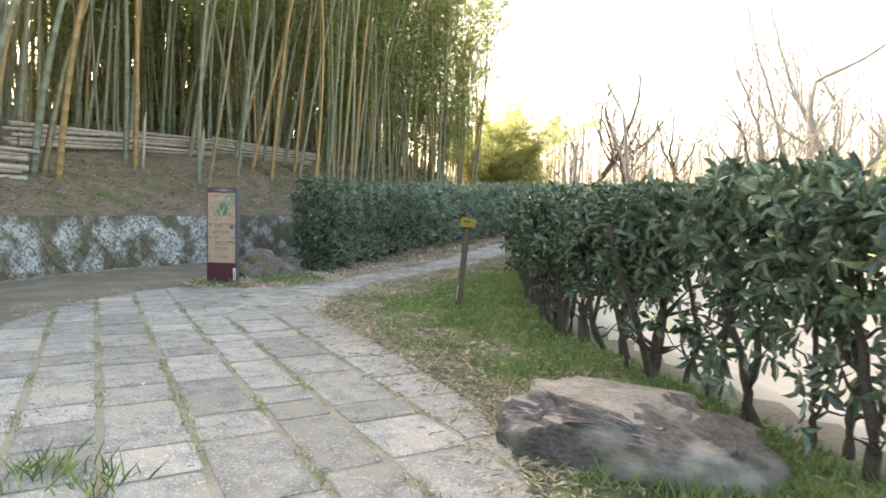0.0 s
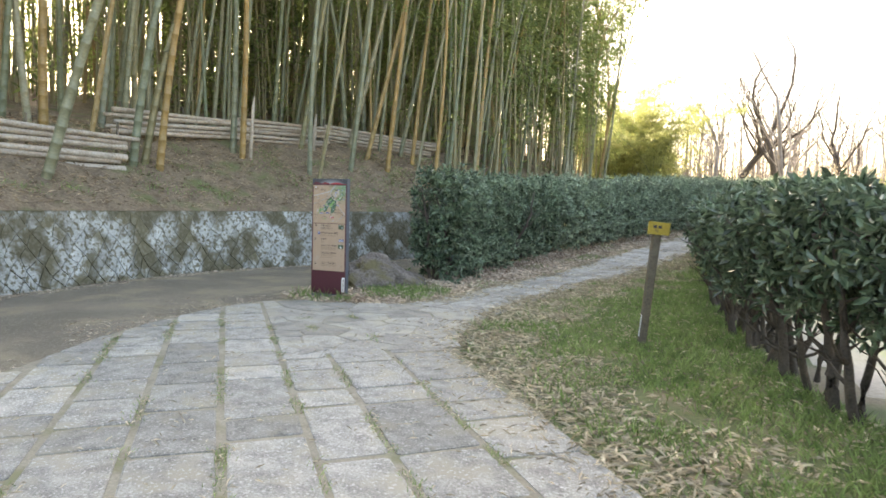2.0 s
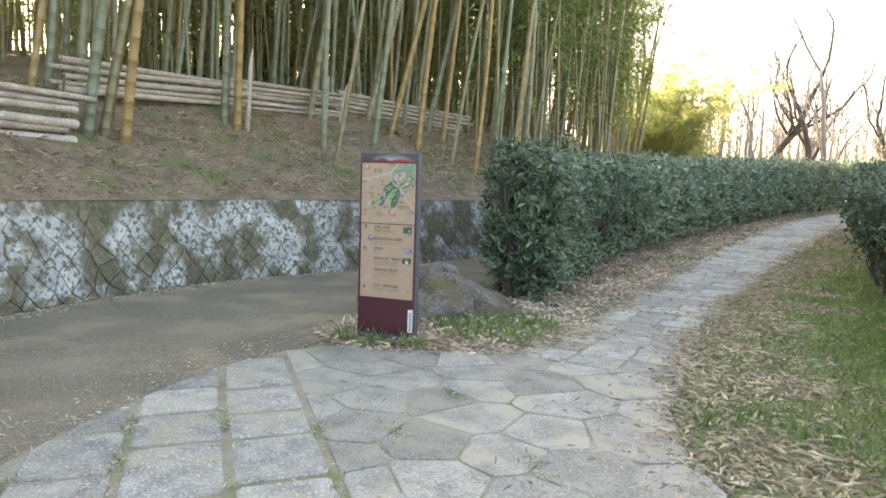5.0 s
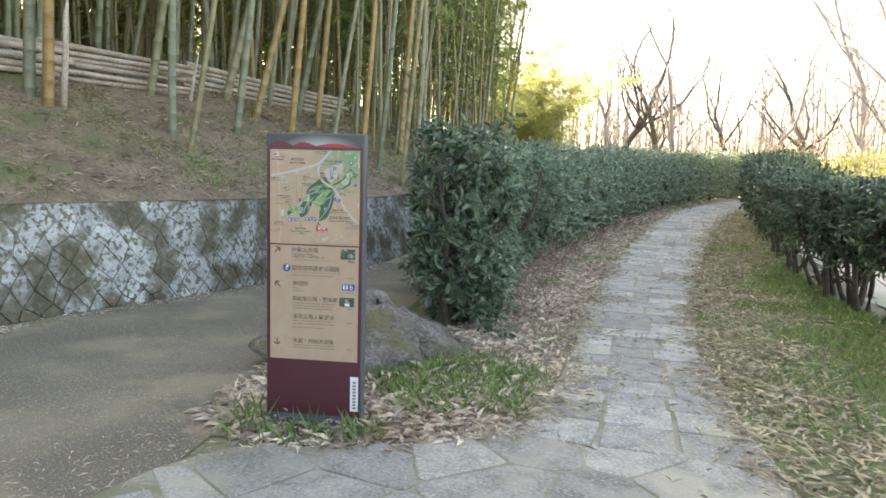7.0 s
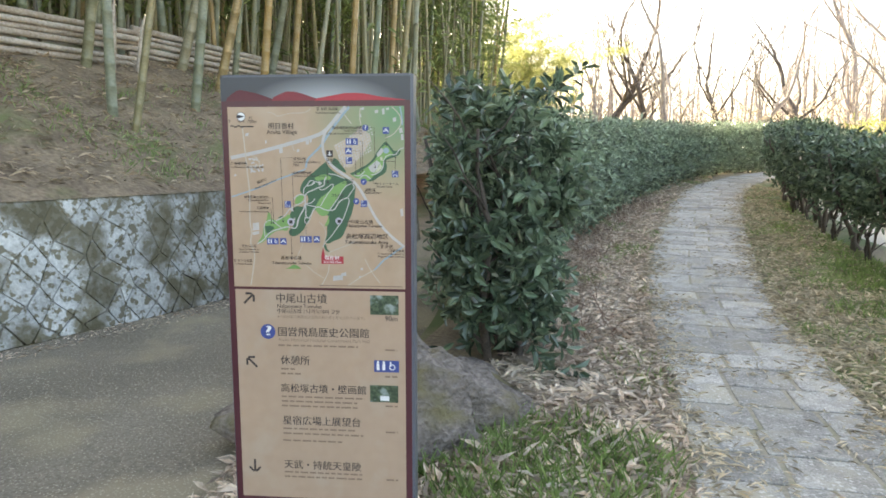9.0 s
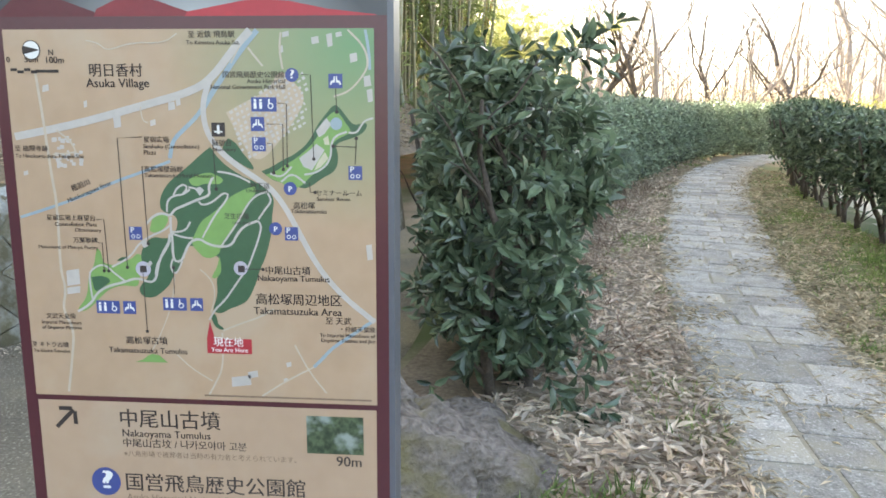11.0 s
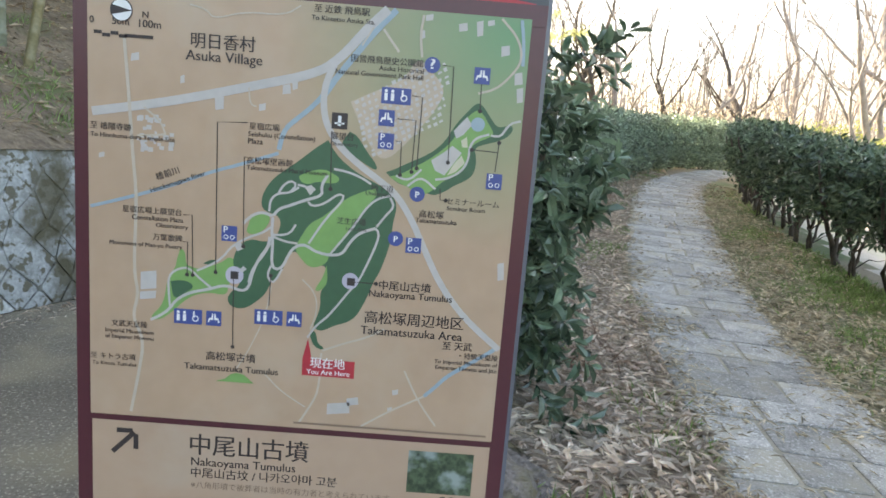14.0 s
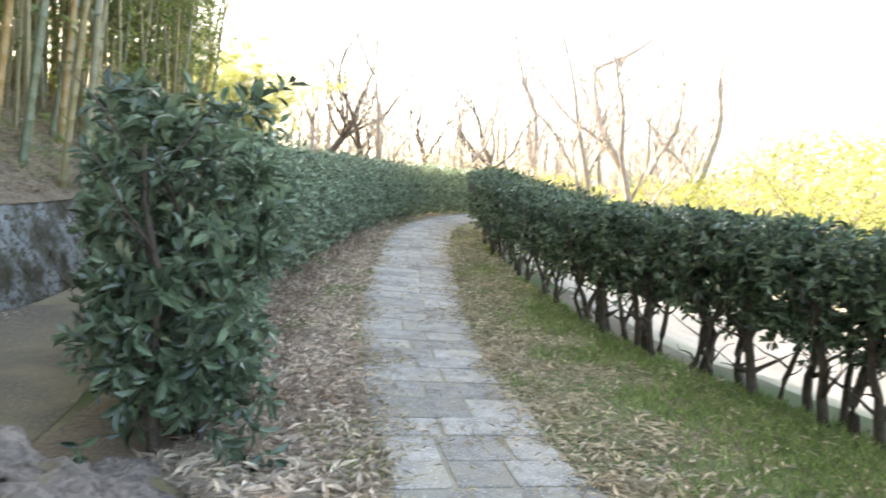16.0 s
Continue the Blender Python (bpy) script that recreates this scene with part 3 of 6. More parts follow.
def hedge_shrub(name, near, low, high, seed, mat, deep=0.46, wide=0.42, tips=330, size=0.1, gap=-0.16, trunk=(0.02, 0.042), stems=3, hang=0.0, flat_top=True):
    """A clipped shrub: crooked bare stems below, whorls of leaves on the twig tips above, with gaps between the sprays."""
    r = np.random.default_rng(seed)
    root = thing(name, (0, 0, 0), "", "hedge shrub")
    V, F = [], []
    for k in range(stems):
        crooked_stem(V, F, r, r.uniform(-0.2, 0.2), r.uniform(-0.12, 0.12), r.uniform(*trunk), high * 0.88, 0.026, 7 if near else 3)
    part("stem", V, F, M_BARK, root, "dark bare twisting stems", smooth=True)
    mid, half = (low + high) / 2, (high - low) / 2
    q = r.normal(size=(tips * 2, 3))
    q /= np.abs(q).max(1, keepdims=True)             # on a block
    full = np.array([noise.noise((a * 1.9 + seed, b * 1.9, c * 2.4)) for a, b, c in q.tolist()]) > gap
    q = q[full][:tips]
    n = len(q)
    lump = np.array([noise.noise((a * 1.8, b * 1.8 + seed, c * 1.8)) + 0.5 * noise.noise((a * 4.5, b * 4.5 + seed, c * 4.5)) for a, b, c in q.tolist()])
    depth = np.where(r.random(n) < 0.66, r.uniform(0.9, 1.05, n), r.uniform(0.45, 0.9, n))
    k = depth * (1 + 0.34 * lump)
    P = q * k[:, None]
    if flat_top:
        P[:, 2] = np.minimum(P[:, 2], 1.06 + 0.1 * lump)
    T = P * [wide, deep, half] + [0, 0, mid]
    if hang:        # sprays hanging below the clipped mass
        drop = (q[:, 2] < -0.3) & (r.random(n) < 0.6)
        T[drop, 2] -= hang * r.random(drop.sum()) ** 1.5
        T[drop, :2] *= 0.8
    A = q * [1, 1, 0.8] + r.normal(0, 0.4, (n, 3)) + [0, 0, 0.2]
    V, F = leaves(*rosettes(r, T, A, 7 if near else 5, size), rich=near)
    part("foliage", V, F, mat, root)
    return root


def plant_hedge(line, spacing, variants, label, group, heights, top_noise=0.05, side=0.0):
    p = resample(line, spacing)
    nn = left_normals(p)
    for i, (q, w) in enumerate(zip(p, nn)):
        kinds = variants(q)
        src = kinds[i % len(kinds)]
        x, y = q + w * (side + random.uniform(-0.04, 0.04))
        ang = math.degrees(math.atan2(w[1], w[0])) - 90 + random.choice((0, 180)) + random.uniform(-8, 8)
        s = float(np.interp(y, *heights)) + random.uniform(-top_noise, top_noise)
        ob = copy_thing(src, pose(x, y, float(ground_z(x, y)) - 0.01, 0, 0, ang) @ Matrix.Diagonal((1, 1, s, 1)))
        tagged(ob, label, "hedge shrub", group)


def remove(root):
    for o in (*root.children_recursive, root):
        bpy.data.objects.remove(o)


near_r = [hedge_shrub("hedge_shrub", True, 0.9, 1.6, 10 + k, M_HLEAF, 0.44, 0.42, 290, 0.1, trunk=(0.022, 0.046), hang=0.4) for k in range(5)]
loose_r = [hedge_shrub("hedge_shrub", True, 0.95, 1.62, 15 + k, M_HLEAF, 0.48, 0.46, 170, 0.115, gap=0.04, trunk=(0.02, 0.042), hang=0.75, stems=2) for k in range(5)]
far_r = [hedge_shrub("hedge_shrub", False, 0.74, 1.62, 20 + k, M_HLEAF, 0.46, 0.44, 260, 0.12, stems=2, hang=0.25) for k in range(3)]
# leaf copies step paler along this hedge, painting in the glare
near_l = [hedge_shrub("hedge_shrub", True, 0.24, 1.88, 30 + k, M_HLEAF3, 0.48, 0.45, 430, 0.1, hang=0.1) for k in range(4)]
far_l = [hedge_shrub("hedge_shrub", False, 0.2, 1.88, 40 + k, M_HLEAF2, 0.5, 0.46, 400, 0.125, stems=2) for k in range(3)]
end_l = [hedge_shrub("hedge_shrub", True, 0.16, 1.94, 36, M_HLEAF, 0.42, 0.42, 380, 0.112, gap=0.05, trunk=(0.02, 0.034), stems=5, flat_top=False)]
plant_hedge(HEDGE_R, 0.5, lambda q: loose_r if q[1] < 6.2 else near_r if q[1] < 17 else far_r, "dark glossy evergreen hedge shrub, leafy above bare stems", "clipped hedge on the outer side of the path", ([4, 8, 10.5, 12.8, 16.5, 26], [1.02, 1.0, 0.97, 0.91, 1.0, 1.02]))
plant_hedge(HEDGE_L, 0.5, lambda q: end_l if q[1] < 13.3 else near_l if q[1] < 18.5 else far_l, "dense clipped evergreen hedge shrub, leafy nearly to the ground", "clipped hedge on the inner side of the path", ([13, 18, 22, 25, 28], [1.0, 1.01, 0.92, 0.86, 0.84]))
for o in near_r + loose_r + far_r + near_l + far_l + end_l:
    remove(o)


# ---- bamboo ----
def bamboo_parts(seed, height, radius, low, n_leaf, dense=1.0, droop=1.0):
    """Meshes of a culm with its nodes and of its leaf sprays; both lean over a little at the top."""
    r = np.random.default_rng(seed)
    V, F, pts, rad = [], [], [], []
    bend, way = r.uniform(0.25, 1.3) * droop, r.uniform(0, 6.28)

    def axis(z):
        b = bend * (max(z, 0) / height) ** 2.6 * 2.2
        return Vector((math.cos(way) * b, math.sin(way) * b, z - 0.25 * b))
    z, step = -0.3, 0.2
    sides = 6
    while z < height:
        k = radius * (1 - 0.8 * max(z, 0) / height)
        for dz, f in ((0.0, 1.0), (0.012, 1.1), (0.028, 0.98)):
            pts.append(axis(z + dz))
            rad.append(k * f)
        z += step
        step = min(0.42, step * 1.09)
    tube(V, F, pts, rad, sides)
    P, D = [], []
    while len(P) < n_leaf:
        z = low + (height - low) * r.random() ** 0.8
        w = r.uniform(0, 6.28)
        ln = r.uniform(0.35, 1.1) * (1.25 - 0.6 * z / height)
        o = axis(z)
        tip = Vector((math.cos(w) * ln, math.sin(w) * ln, ln * r.uniform(-0.05, 0.55)))
        for _ in range(int(r.integers(8, 16))):
            t = r.uniform(0.3, 1.0)
            q = o + tip * t + Vector((0, 0, -0.22 * t * t * ln)) + Vector(r.normal(0, 0.07, 3))
            P.append(tuple(q))
            a = w + r.normal(0, 0.8)
            D.append((math.cos(a), math.sin(a), r.uniform(-1.1, 0.15)))
    P, D = np.array(P[:n_leaf]), np.array(D[:n_leaf])
    L = r.uniform(0.12, 0.2, n_leaf) * dense
    LV, LF = leaves(P, D, np.tile([0, 0, 1.0], (n_leaf, 1)) + r.normal(0, 0.4, (n_leaf, 3)), L, L * 0.19, fold=0.1)
    a = bpy.data.meshes.new("culm")
    a.from_pydata(V, [], F)
    a.shade_smooth()
    b = bpy.data.meshes.new("leaf_sprays")
    b.from_pydata(LV.tolist(), [], LF.tolist())
    return a, b


def bamboo(kind, x, y, z, m, label, group, culm_mat, leaf_mat):
    root = thing("bamboo", Matrix.Translation((x, y, z)) @ m, label, "bamboo", group)
    for name, me, mat in (("culm", kind[0], culm_mat), ("leaf_sprays", kind[1], leaf_mat)):
        ob = new(name, me)
        ob.parent = root
        ob.material_slots[0].link = "OBJECT"
        ob.material_slots[0].material = mat
    return root


def blank(kinds):
    for a, b in kinds:
        for me in (a, b):
            me.materials.append(M_CULM)
    return kinds


TALL = blank([bamboo_parts(50 + k, h, 0.05, lo, 620) for k, (h, lo) in enumerate([(13, 4.6), (12, 4.2), (14, 5.2), (11.5, 3.9)])])
EDGE = blank([bamboo_parts(60 + k, h, 0.04, lo, 1700) for k, (h, lo) in enumerate([(11, 2.2), (10, 1.4), (12, 2.8)])])
DEEP = blank([bamboo_parts(70 + k, h, 0.045, lo, 900, 1.35) for k, (h, lo) in enumerate([(12, 2.4), (13, 1.6), (11, 3.0)])])
FRONT_CULMS = [
    (-11.54, 12.44, 0.09, 0.03, 0.055, "t"), (-11.75, 14.89, 0.03, 0.01, 0.05, "g"), (-11.46, 14.87, 0.03, 0.01, 0.05, "t"),
    (-11.34, 17.07, 0.15, 0.04, 0.05, "g"), (-10.3, 15.93, 0, 0, 0.042, "g"), (-9.9, 15.69, 0.17, 0.04, 0.03, "g"),
    (-9.86, 17.13, 0.12, 0.02, 0.045, "g"), (-9.99, 18.2, 0.24, 0.05, 0.045, "t"), (-9.27, 18.05, 0.09, 0.02, 0.045, "t"),
    (-10.71, 18.5, 0.26, 0.06, 0.05, "g"), (-9.39, 19.85, 0.09, 0.02, 0.04, "t"), (-9.87, 20.04, 0.2, 0.05, 0.045, "g"),
    (-8.11, 18.49, 0.09, 0.02, 0.035, "t"), (-7.83, 18.7, 0.1, 0.0, 0.035, "g"), (-7.39, 18.73, 0.09, -0.03, 0.035, "g"),
]
LEFT_CULMS = [
    (-11.37, 9.87, 0.27, 0.11, 0.06, "g"), (-11.78, 11.99, 0.11, 0.05, 0.055, "g"), (-11.8, 12.3, 0.16, 0.07, 0.05, "g"),
    (-13.31, 10.97, -0.09, -0.04, 0.05, "g"), (-13.4, 11.34, 0, 0, 0.06, "t"), (-15.69, 14.9, 0.04, 0.02, 0.05, "g"),
    (-15.8, 15.26, 0.06, 0.03, 0.05, "g"), (-16.54, 18.82, -0.04, -0.02, 0.05, "g"), (-8.0, 21.57, 0.06, -0.02, 0.045, "t"),
    (-8.69, 18.61, 0.13, 0.06, 0.03, "g"), (-7.23, 19.09, 0.07, -0.03, 0.035, "g"),
]


def plant(kind, x, y, lx, ly, rad, tan, group):
    m = Matrix(((1, 0, lx, 0), (0, 1, ly, 0), (0, 0, 1, 0), (0, 0, 0, 1)))
    lean = Vector((lx, ly, 1)).to_track_quat("Z", "Y").to_matrix().to_4x4()
    s = rad / 0.05
    spin = pose(0, 0, 0, 0, 0, random.uniform(0, 360))
    label = "dry orange-tan bamboo culm leaning on the bank" if tan else "grey-green bamboo culm with pale node rings"
    bamboo(kind, x, y, bank_z(x, y) - 0.03, lean @ spin @ Matrix.Diagonal((s, s, 1, 1)), label, group, M_TANCULM if tan else M_CULM, M_BLEAF)


for i, (x, y, lx, ly, rad, k) in enumerate(FRONT_CULMS + LEFT_CULMS):
    plant(TALL[i % 4], x, y, lx, ly, rad * 1.55, k == "t", "bamboo along the fence")


def grove():
    taken = [(c[0], c[1]) for c in FRONT_CULMS + LEFT_CULMS]
    count, tries = 0, 0
    while count < 285 and tries < 20000:
        tries += 1
        s = random.uniform(10, len(WALL_P) - 6)
        d = 2.6 + 9.0 * random.random() ** 1.25
        a = int(s)
        x, y = WALL_P[a] + WALL_N[a] * d
        if y < 3 or y > 38 or min((x - u) ** 2 + (y - v) ** 2 for u, v in taken) < 0.18:
            continue
        if y > 22 and d > 2.6 and random.random() < 0.3:
            x, y = WALL_P[a] + WALL_N[a] * random.uniform(0.9, 3)
        if y < 19.5 and x > np.interp(y, [8, 12, 13, 16, 18, 19.5], [-12.1, -12.2, -12.9, -12.4, -11.4, -9.6]):
            continue
        taken.append((x, y))
        edge = y > 21 and d < 6
        deep = d > 7
        kinds = EDGE if edge else DEEP if deep else TALL
        plant(kinds[count % len(kinds)], x, y, random.gauss(0.05, 0.07), random.gauss(0, 0.06), random.uniform(0.042, 0.078), random.random() < 0.14, "bamboo grove on the bank")
        count += 1


grove()
ARCH = blank([bamboo_parts(80 + k, h, 0.032, 0.7, 2300, 1.2, 1.5) for k, h in enumerate((9.0, 7.4, 8.2))])
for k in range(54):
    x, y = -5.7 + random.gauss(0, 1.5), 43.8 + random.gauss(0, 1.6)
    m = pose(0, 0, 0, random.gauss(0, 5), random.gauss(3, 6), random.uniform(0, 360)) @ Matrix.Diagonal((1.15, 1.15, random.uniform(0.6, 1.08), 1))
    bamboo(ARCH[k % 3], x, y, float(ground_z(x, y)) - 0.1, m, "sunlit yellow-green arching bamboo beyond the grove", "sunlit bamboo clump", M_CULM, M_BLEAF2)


def thicket():
    """The depth of the grove: thin culms and leaf sprays too many to count."""
    r = np.random.default_rng(17)
    V, F, P = [], [], []
    for k in range(1520):
        s = int(r.integers(6, len(WALL_P) - 2))
        d = r.uniform(6.5, 18)
        if k > 1150:
            s, d = int(r.integers(len(WALL_P) - 90, len(WALL_P) - 2)), r.uniform(1.2, 7)
        if k > 1290:
            s, d = int(r.integers(20, 80)), r.uniform(8, 21)
        x, y = WALL_P[s] + WALL_N[s] * d
        if y > 44 or y > 38 and x > -11 or x > -7.5 and y < 24:
            continue
        z = bank_z(x, y)
        lx, ly, h = r.normal(0, 0.6), r.normal(0, 0.6), r.uniform(8, 12)
        rad = r.uniform(0.025, 0.05)
        tube(V, F, [(x, y, z - 0.2), (x + lx * 0.3, y + ly * 0.3, z + h * 0.5), (x + lx, y + ly, z + h)], [rad, rad * 0.8, rad * 0.3], 5)
        for _ in range(int(r.integers(10, 15))):
            t = r.uniform(0.03, 1.0)
            c = np.array([x + lx * t, y + ly * t, z + h * t]) + r.normal(0, 0.45, 3)
            P.append(c + r.normal(0, 0.26, (int(r.integers(8, 15)), 3)))
    tagged(part("bamboo_thicket", V, F, M_CULM), "dense dim bamboo stems deep in the grove", "bamboo", kind="stuff")
    P = np.vstack(P)
    n = len(P)
    a = r.uniform(0, 6.283, n)
    L = r.uniform(0.2, 0.34, n)
    LV, LF = leaves(P, np.column_stack([np.cos(a), np.sin(a), r.uniform(-1, 0.2, n)]), np.column_stack([r.normal(0, 0.5, (n, 2)), np.ones(n)]), L, L * 0.24, fold=0.1)
    tagged(part("bamboo_foliage", LV, LF, M_BLEAF), "backlit yellow-green bamboo leaves deep in the grove", "bamboo leaves", kind="stuff")


thicket()


# ---- bamboo pole fence ----
def pole_mesh(length, r0, r1, seed):
    r = np.random.default_rng(seed)
    V, F, pts, rad = [], [], [], []
    x = 0.0
    w = r.uniform(0.004, 0.012)
    while x < length:
        rr = r0 + (r1 - r0) * x / length
        wob = w * math.sin(x * 1.7 + seed)
        for dx, f in ((0, 1.0), (0.015, 1.09), (0.035, 0.99)):
            pts.append((x + dx, wob, w * math.cos(x * 1.3)))
            rad.append(rr * f)
        x += r.uniform(0.24, 0.34)
    pts.append((length, 0, 0))
    rad.append(r1)
    tube(V, F, pts, rad, 8)
    return V, F


def pole_fence(a, b, za, zb, poles, gap, r, label, seed, slip=0.25, face=0.0):
    a, b = Vector(a), Vector(b)
    ln = (b - a).length
    ang = math.degrees(math.atan2(b.y - a.y, b.x - a.x))
    tilt = -math.degrees(math.atan2(zb - za, ln))
    root = thing("bamboo_fence", pose(a.x, a.y, za, 0, 0, ang), label, "bamboo fence", "bamboo pole fences")
    rr = random.Random(seed)
    for k in range(poles):
        dx = rr.uniform(-slip, slip)
        V, F = pole_mesh(ln + rr.uniform(-0.1, slip), r * rr.uniform(0.95, 1.15), r * rr.uniform(0.6, 0.85), seed + k)
        if rr.random() < 0.5:
            V = [(ln - x, -y, z) for x, y, z in V]
            F = [tuple(reversed(f)) for f in F]
        part("pole", V, F, M_POLE, root, smooth=True, at=pose(dx, rr.uniform(-0.02, 0.02), r + k * gap, 0, tilt + rr.uniform(-0.7, 0.7), rr.uniform(-0.5, 0.5)))
    k = max(2, int(ln / 1.6))
    for i in range(k + 1):
        V, F = [], []
        t = min(max(i / k, 0.06), 0.94) * ln
        h = poles * gap + rr.uniform(0.1, 0.2)
        tube(V, F, [(0, 0, -0.5), (0.01, 0, h * 0.5), (rr.uniform(-0.05, 0.05), 0, h)], [0.026, 0.024, 0.02], 6)
        part("stake", V, F, M_WOODPOST, root, "thin dark stake behind the poles", smooth=True, at=(t, 0.07, (zb - za) * t / ln))
    return root


pole_fence((-12.3, 8.2), (-11.6, 11.75), 2.02, 1.96, 6, 0.125, 0.061, "stacked weathered pale bamboo poles forming a low fence", 1, 0.12)
pole_fence((-12.75, 12.4), (-12.1, 15.8), 2.78, 2.95, 5, 0.112, 0.056, "stacked grey bamboo poles forming a low fence on the bank", 11, 0.3)
pole_fence((-12.3, 15.4), (-11.2, 18.25), 2.95, 3.03, 6, 0.095, 0.047, "stacked grey bamboo poles forming a low fence on the bank", 21, 0.2)
pole_fence((-11.3, 18.1), (-9.35, 21.4), 3.0, 2.78, 7, 0.09, 0.045, "stacked grey bamboo poles of a fence running down the bank", 31, 0.15)


def stake(x, y, lx, h, r0, label):
    V, F = [], []
    tube(V, F, [(0, 0, -0.2), (lx * 0.5, 0.01, h * 0.5), (lx * 0.8, -0.02, h * 0.8), (lx, 0, h)], [r0, r0 * 0.9, r0 * 0.85, r0 * 0.3], 7)
    ob = part("broken_bamboo_stake", V, F, M_POLE, smooth=True, at=(x, y, bank_z(x, y)))
    tagged(ob, label, "stake", "broken stakes on the bank")


stake(-11.35, 15.0, 0.12, 1.45, 0.045, "pale split bamboo stake leaning at the fence")
stake(-11.15, 17.35, 0.1, 0.95, 0.05, "pinkish broken bamboo stub by the fence")
stake(-10.95, 17.6, 0.2, 0.8, 0.03, "short broken bamboo stub by the fence")


# ---- bare trees and distance ----
def bare_tree(name, x, y, height, r0, seed, mat, label, forks=3, depth=4, spread=0.55, lean=(0, 0), group="", low=0.35, z=None, twigs=True):
    r = random.Random(seed)
    root = thing(name, (x, y, float(ground_z(x, y)) - 0.15 if z is None else z), label, "tree", group)
    TV, TF, BV, BF = [], [], [], []

    def limb(p, d, ln, rad, level):
        pts, rr = [p.copy()], [rad]
        n = 8 if level < 2 else 5
        for i in range(n):
            d = (d + Vector((r.gauss(0, 0.16), r.gauss(0, 0.16), r.gauss(0.05, 0.09)))).normalized()
            p = p + d * (ln / n)
            pts.append(p.copy())
            rr.append(rad * (1 - 0.55 * (i + 1) / n))
        tube(TV if level == 0 else BV, TF if level == 0 else BF, pts, rr, 8 if level == 0 else 5 if level < 3 else 3)
        if level >= depth:
            return
        k = forks if level else forks + 2
        for j in range(k):
            t = r.uniform(low if level == 0 else 0.25, 1.0)
            i = min(int(t * n), n)
            w = r.uniform(0, 6.28)
            side = Vector((math.cos(w), math.sin(w), r.uniform(0.1, 0.8)))
            nd = (d * (1 - spread) + side.normalized() * spread).normalized()
            limb(pts[i], nd, ln * r.uniform(0.45, 0.75), max(0.01, rr[i] * r.uniform(0.4, 0.62)), level + 1)
        limb(pts[-1], (d + Vector((r.gauss(0, 0.2), r.gauss(0, 0.2), 0.1))).normalized(), ln * 0.6, rr[-1] * 0.9, level + 1)

    limb(Vector((0, 0, 0)), Vector((lean[0], lean[1], 1)).normalized(), height * 0.45, r0, 0)
    part("trunk", TV, TF, mat, root, smooth=True)
    part("crown", BV, BF, mat, root, "bare winter branches", smooth=True)
    return root


BEYOND = "bare trees beyond the path"
bare_tree("bare_tree", 0.0, 48.5, 16.0, 0.3, 3, M_TREEBARK, "dark bare tree with crooked limbs behind the hedge", spread=0.6, group=BEYOND)
bare_tree("bare_tree", 2.3, 48, 14.5, 0.24, 5, M_TREEBARK, "dark bare tree leaning over the path's far end", spread=0.6, lean=(0.45, 0), group=BEYOND)
bare_tree("bare_tree", 11.0, 46, 14.0, 0.3, 8, M_TREEBARK, "crooked bare tree with low spreading limbs", spread=0.65, lean=(-0.45, 0), group=BEYOND, low=0.2)
bare_tree("bare_tree", 7.0, 44, 12.0, 0.22, 21, M_TREEBARK, "slanting bare tree with tangled limbs", spread=0.65, lean=(-0.6, 0), group=BEYOND, low=0.2)
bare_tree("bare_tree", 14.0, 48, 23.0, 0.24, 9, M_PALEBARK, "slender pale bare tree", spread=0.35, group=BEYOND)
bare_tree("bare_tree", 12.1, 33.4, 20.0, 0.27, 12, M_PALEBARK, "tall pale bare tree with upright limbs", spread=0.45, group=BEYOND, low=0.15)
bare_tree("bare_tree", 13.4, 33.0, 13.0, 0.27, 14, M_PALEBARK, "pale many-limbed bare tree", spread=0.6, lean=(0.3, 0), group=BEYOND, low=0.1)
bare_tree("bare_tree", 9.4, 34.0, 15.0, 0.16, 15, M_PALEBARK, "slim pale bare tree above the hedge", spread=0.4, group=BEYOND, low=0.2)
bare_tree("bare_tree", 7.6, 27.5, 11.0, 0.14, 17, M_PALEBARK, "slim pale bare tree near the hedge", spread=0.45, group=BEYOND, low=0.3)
for k in range(26):
    a = radians(random.uniform(-2, 52))
    d = random.uniform(30, 62)
    if d * math.sin(a) < 8.5 and d * math.cos(a) < 39:
        continue
    bare_tree("bare_tree", d * math.sin(a), d * math.cos(a), random.uniform(11, 18), random.uniform(0.1, 0.19), 100 + k, M_PALEBARK, "distant bare tree with haze-paled bark in the winter wood", depth=3, spread=0.45, group="distant winter wood", low=0.2)


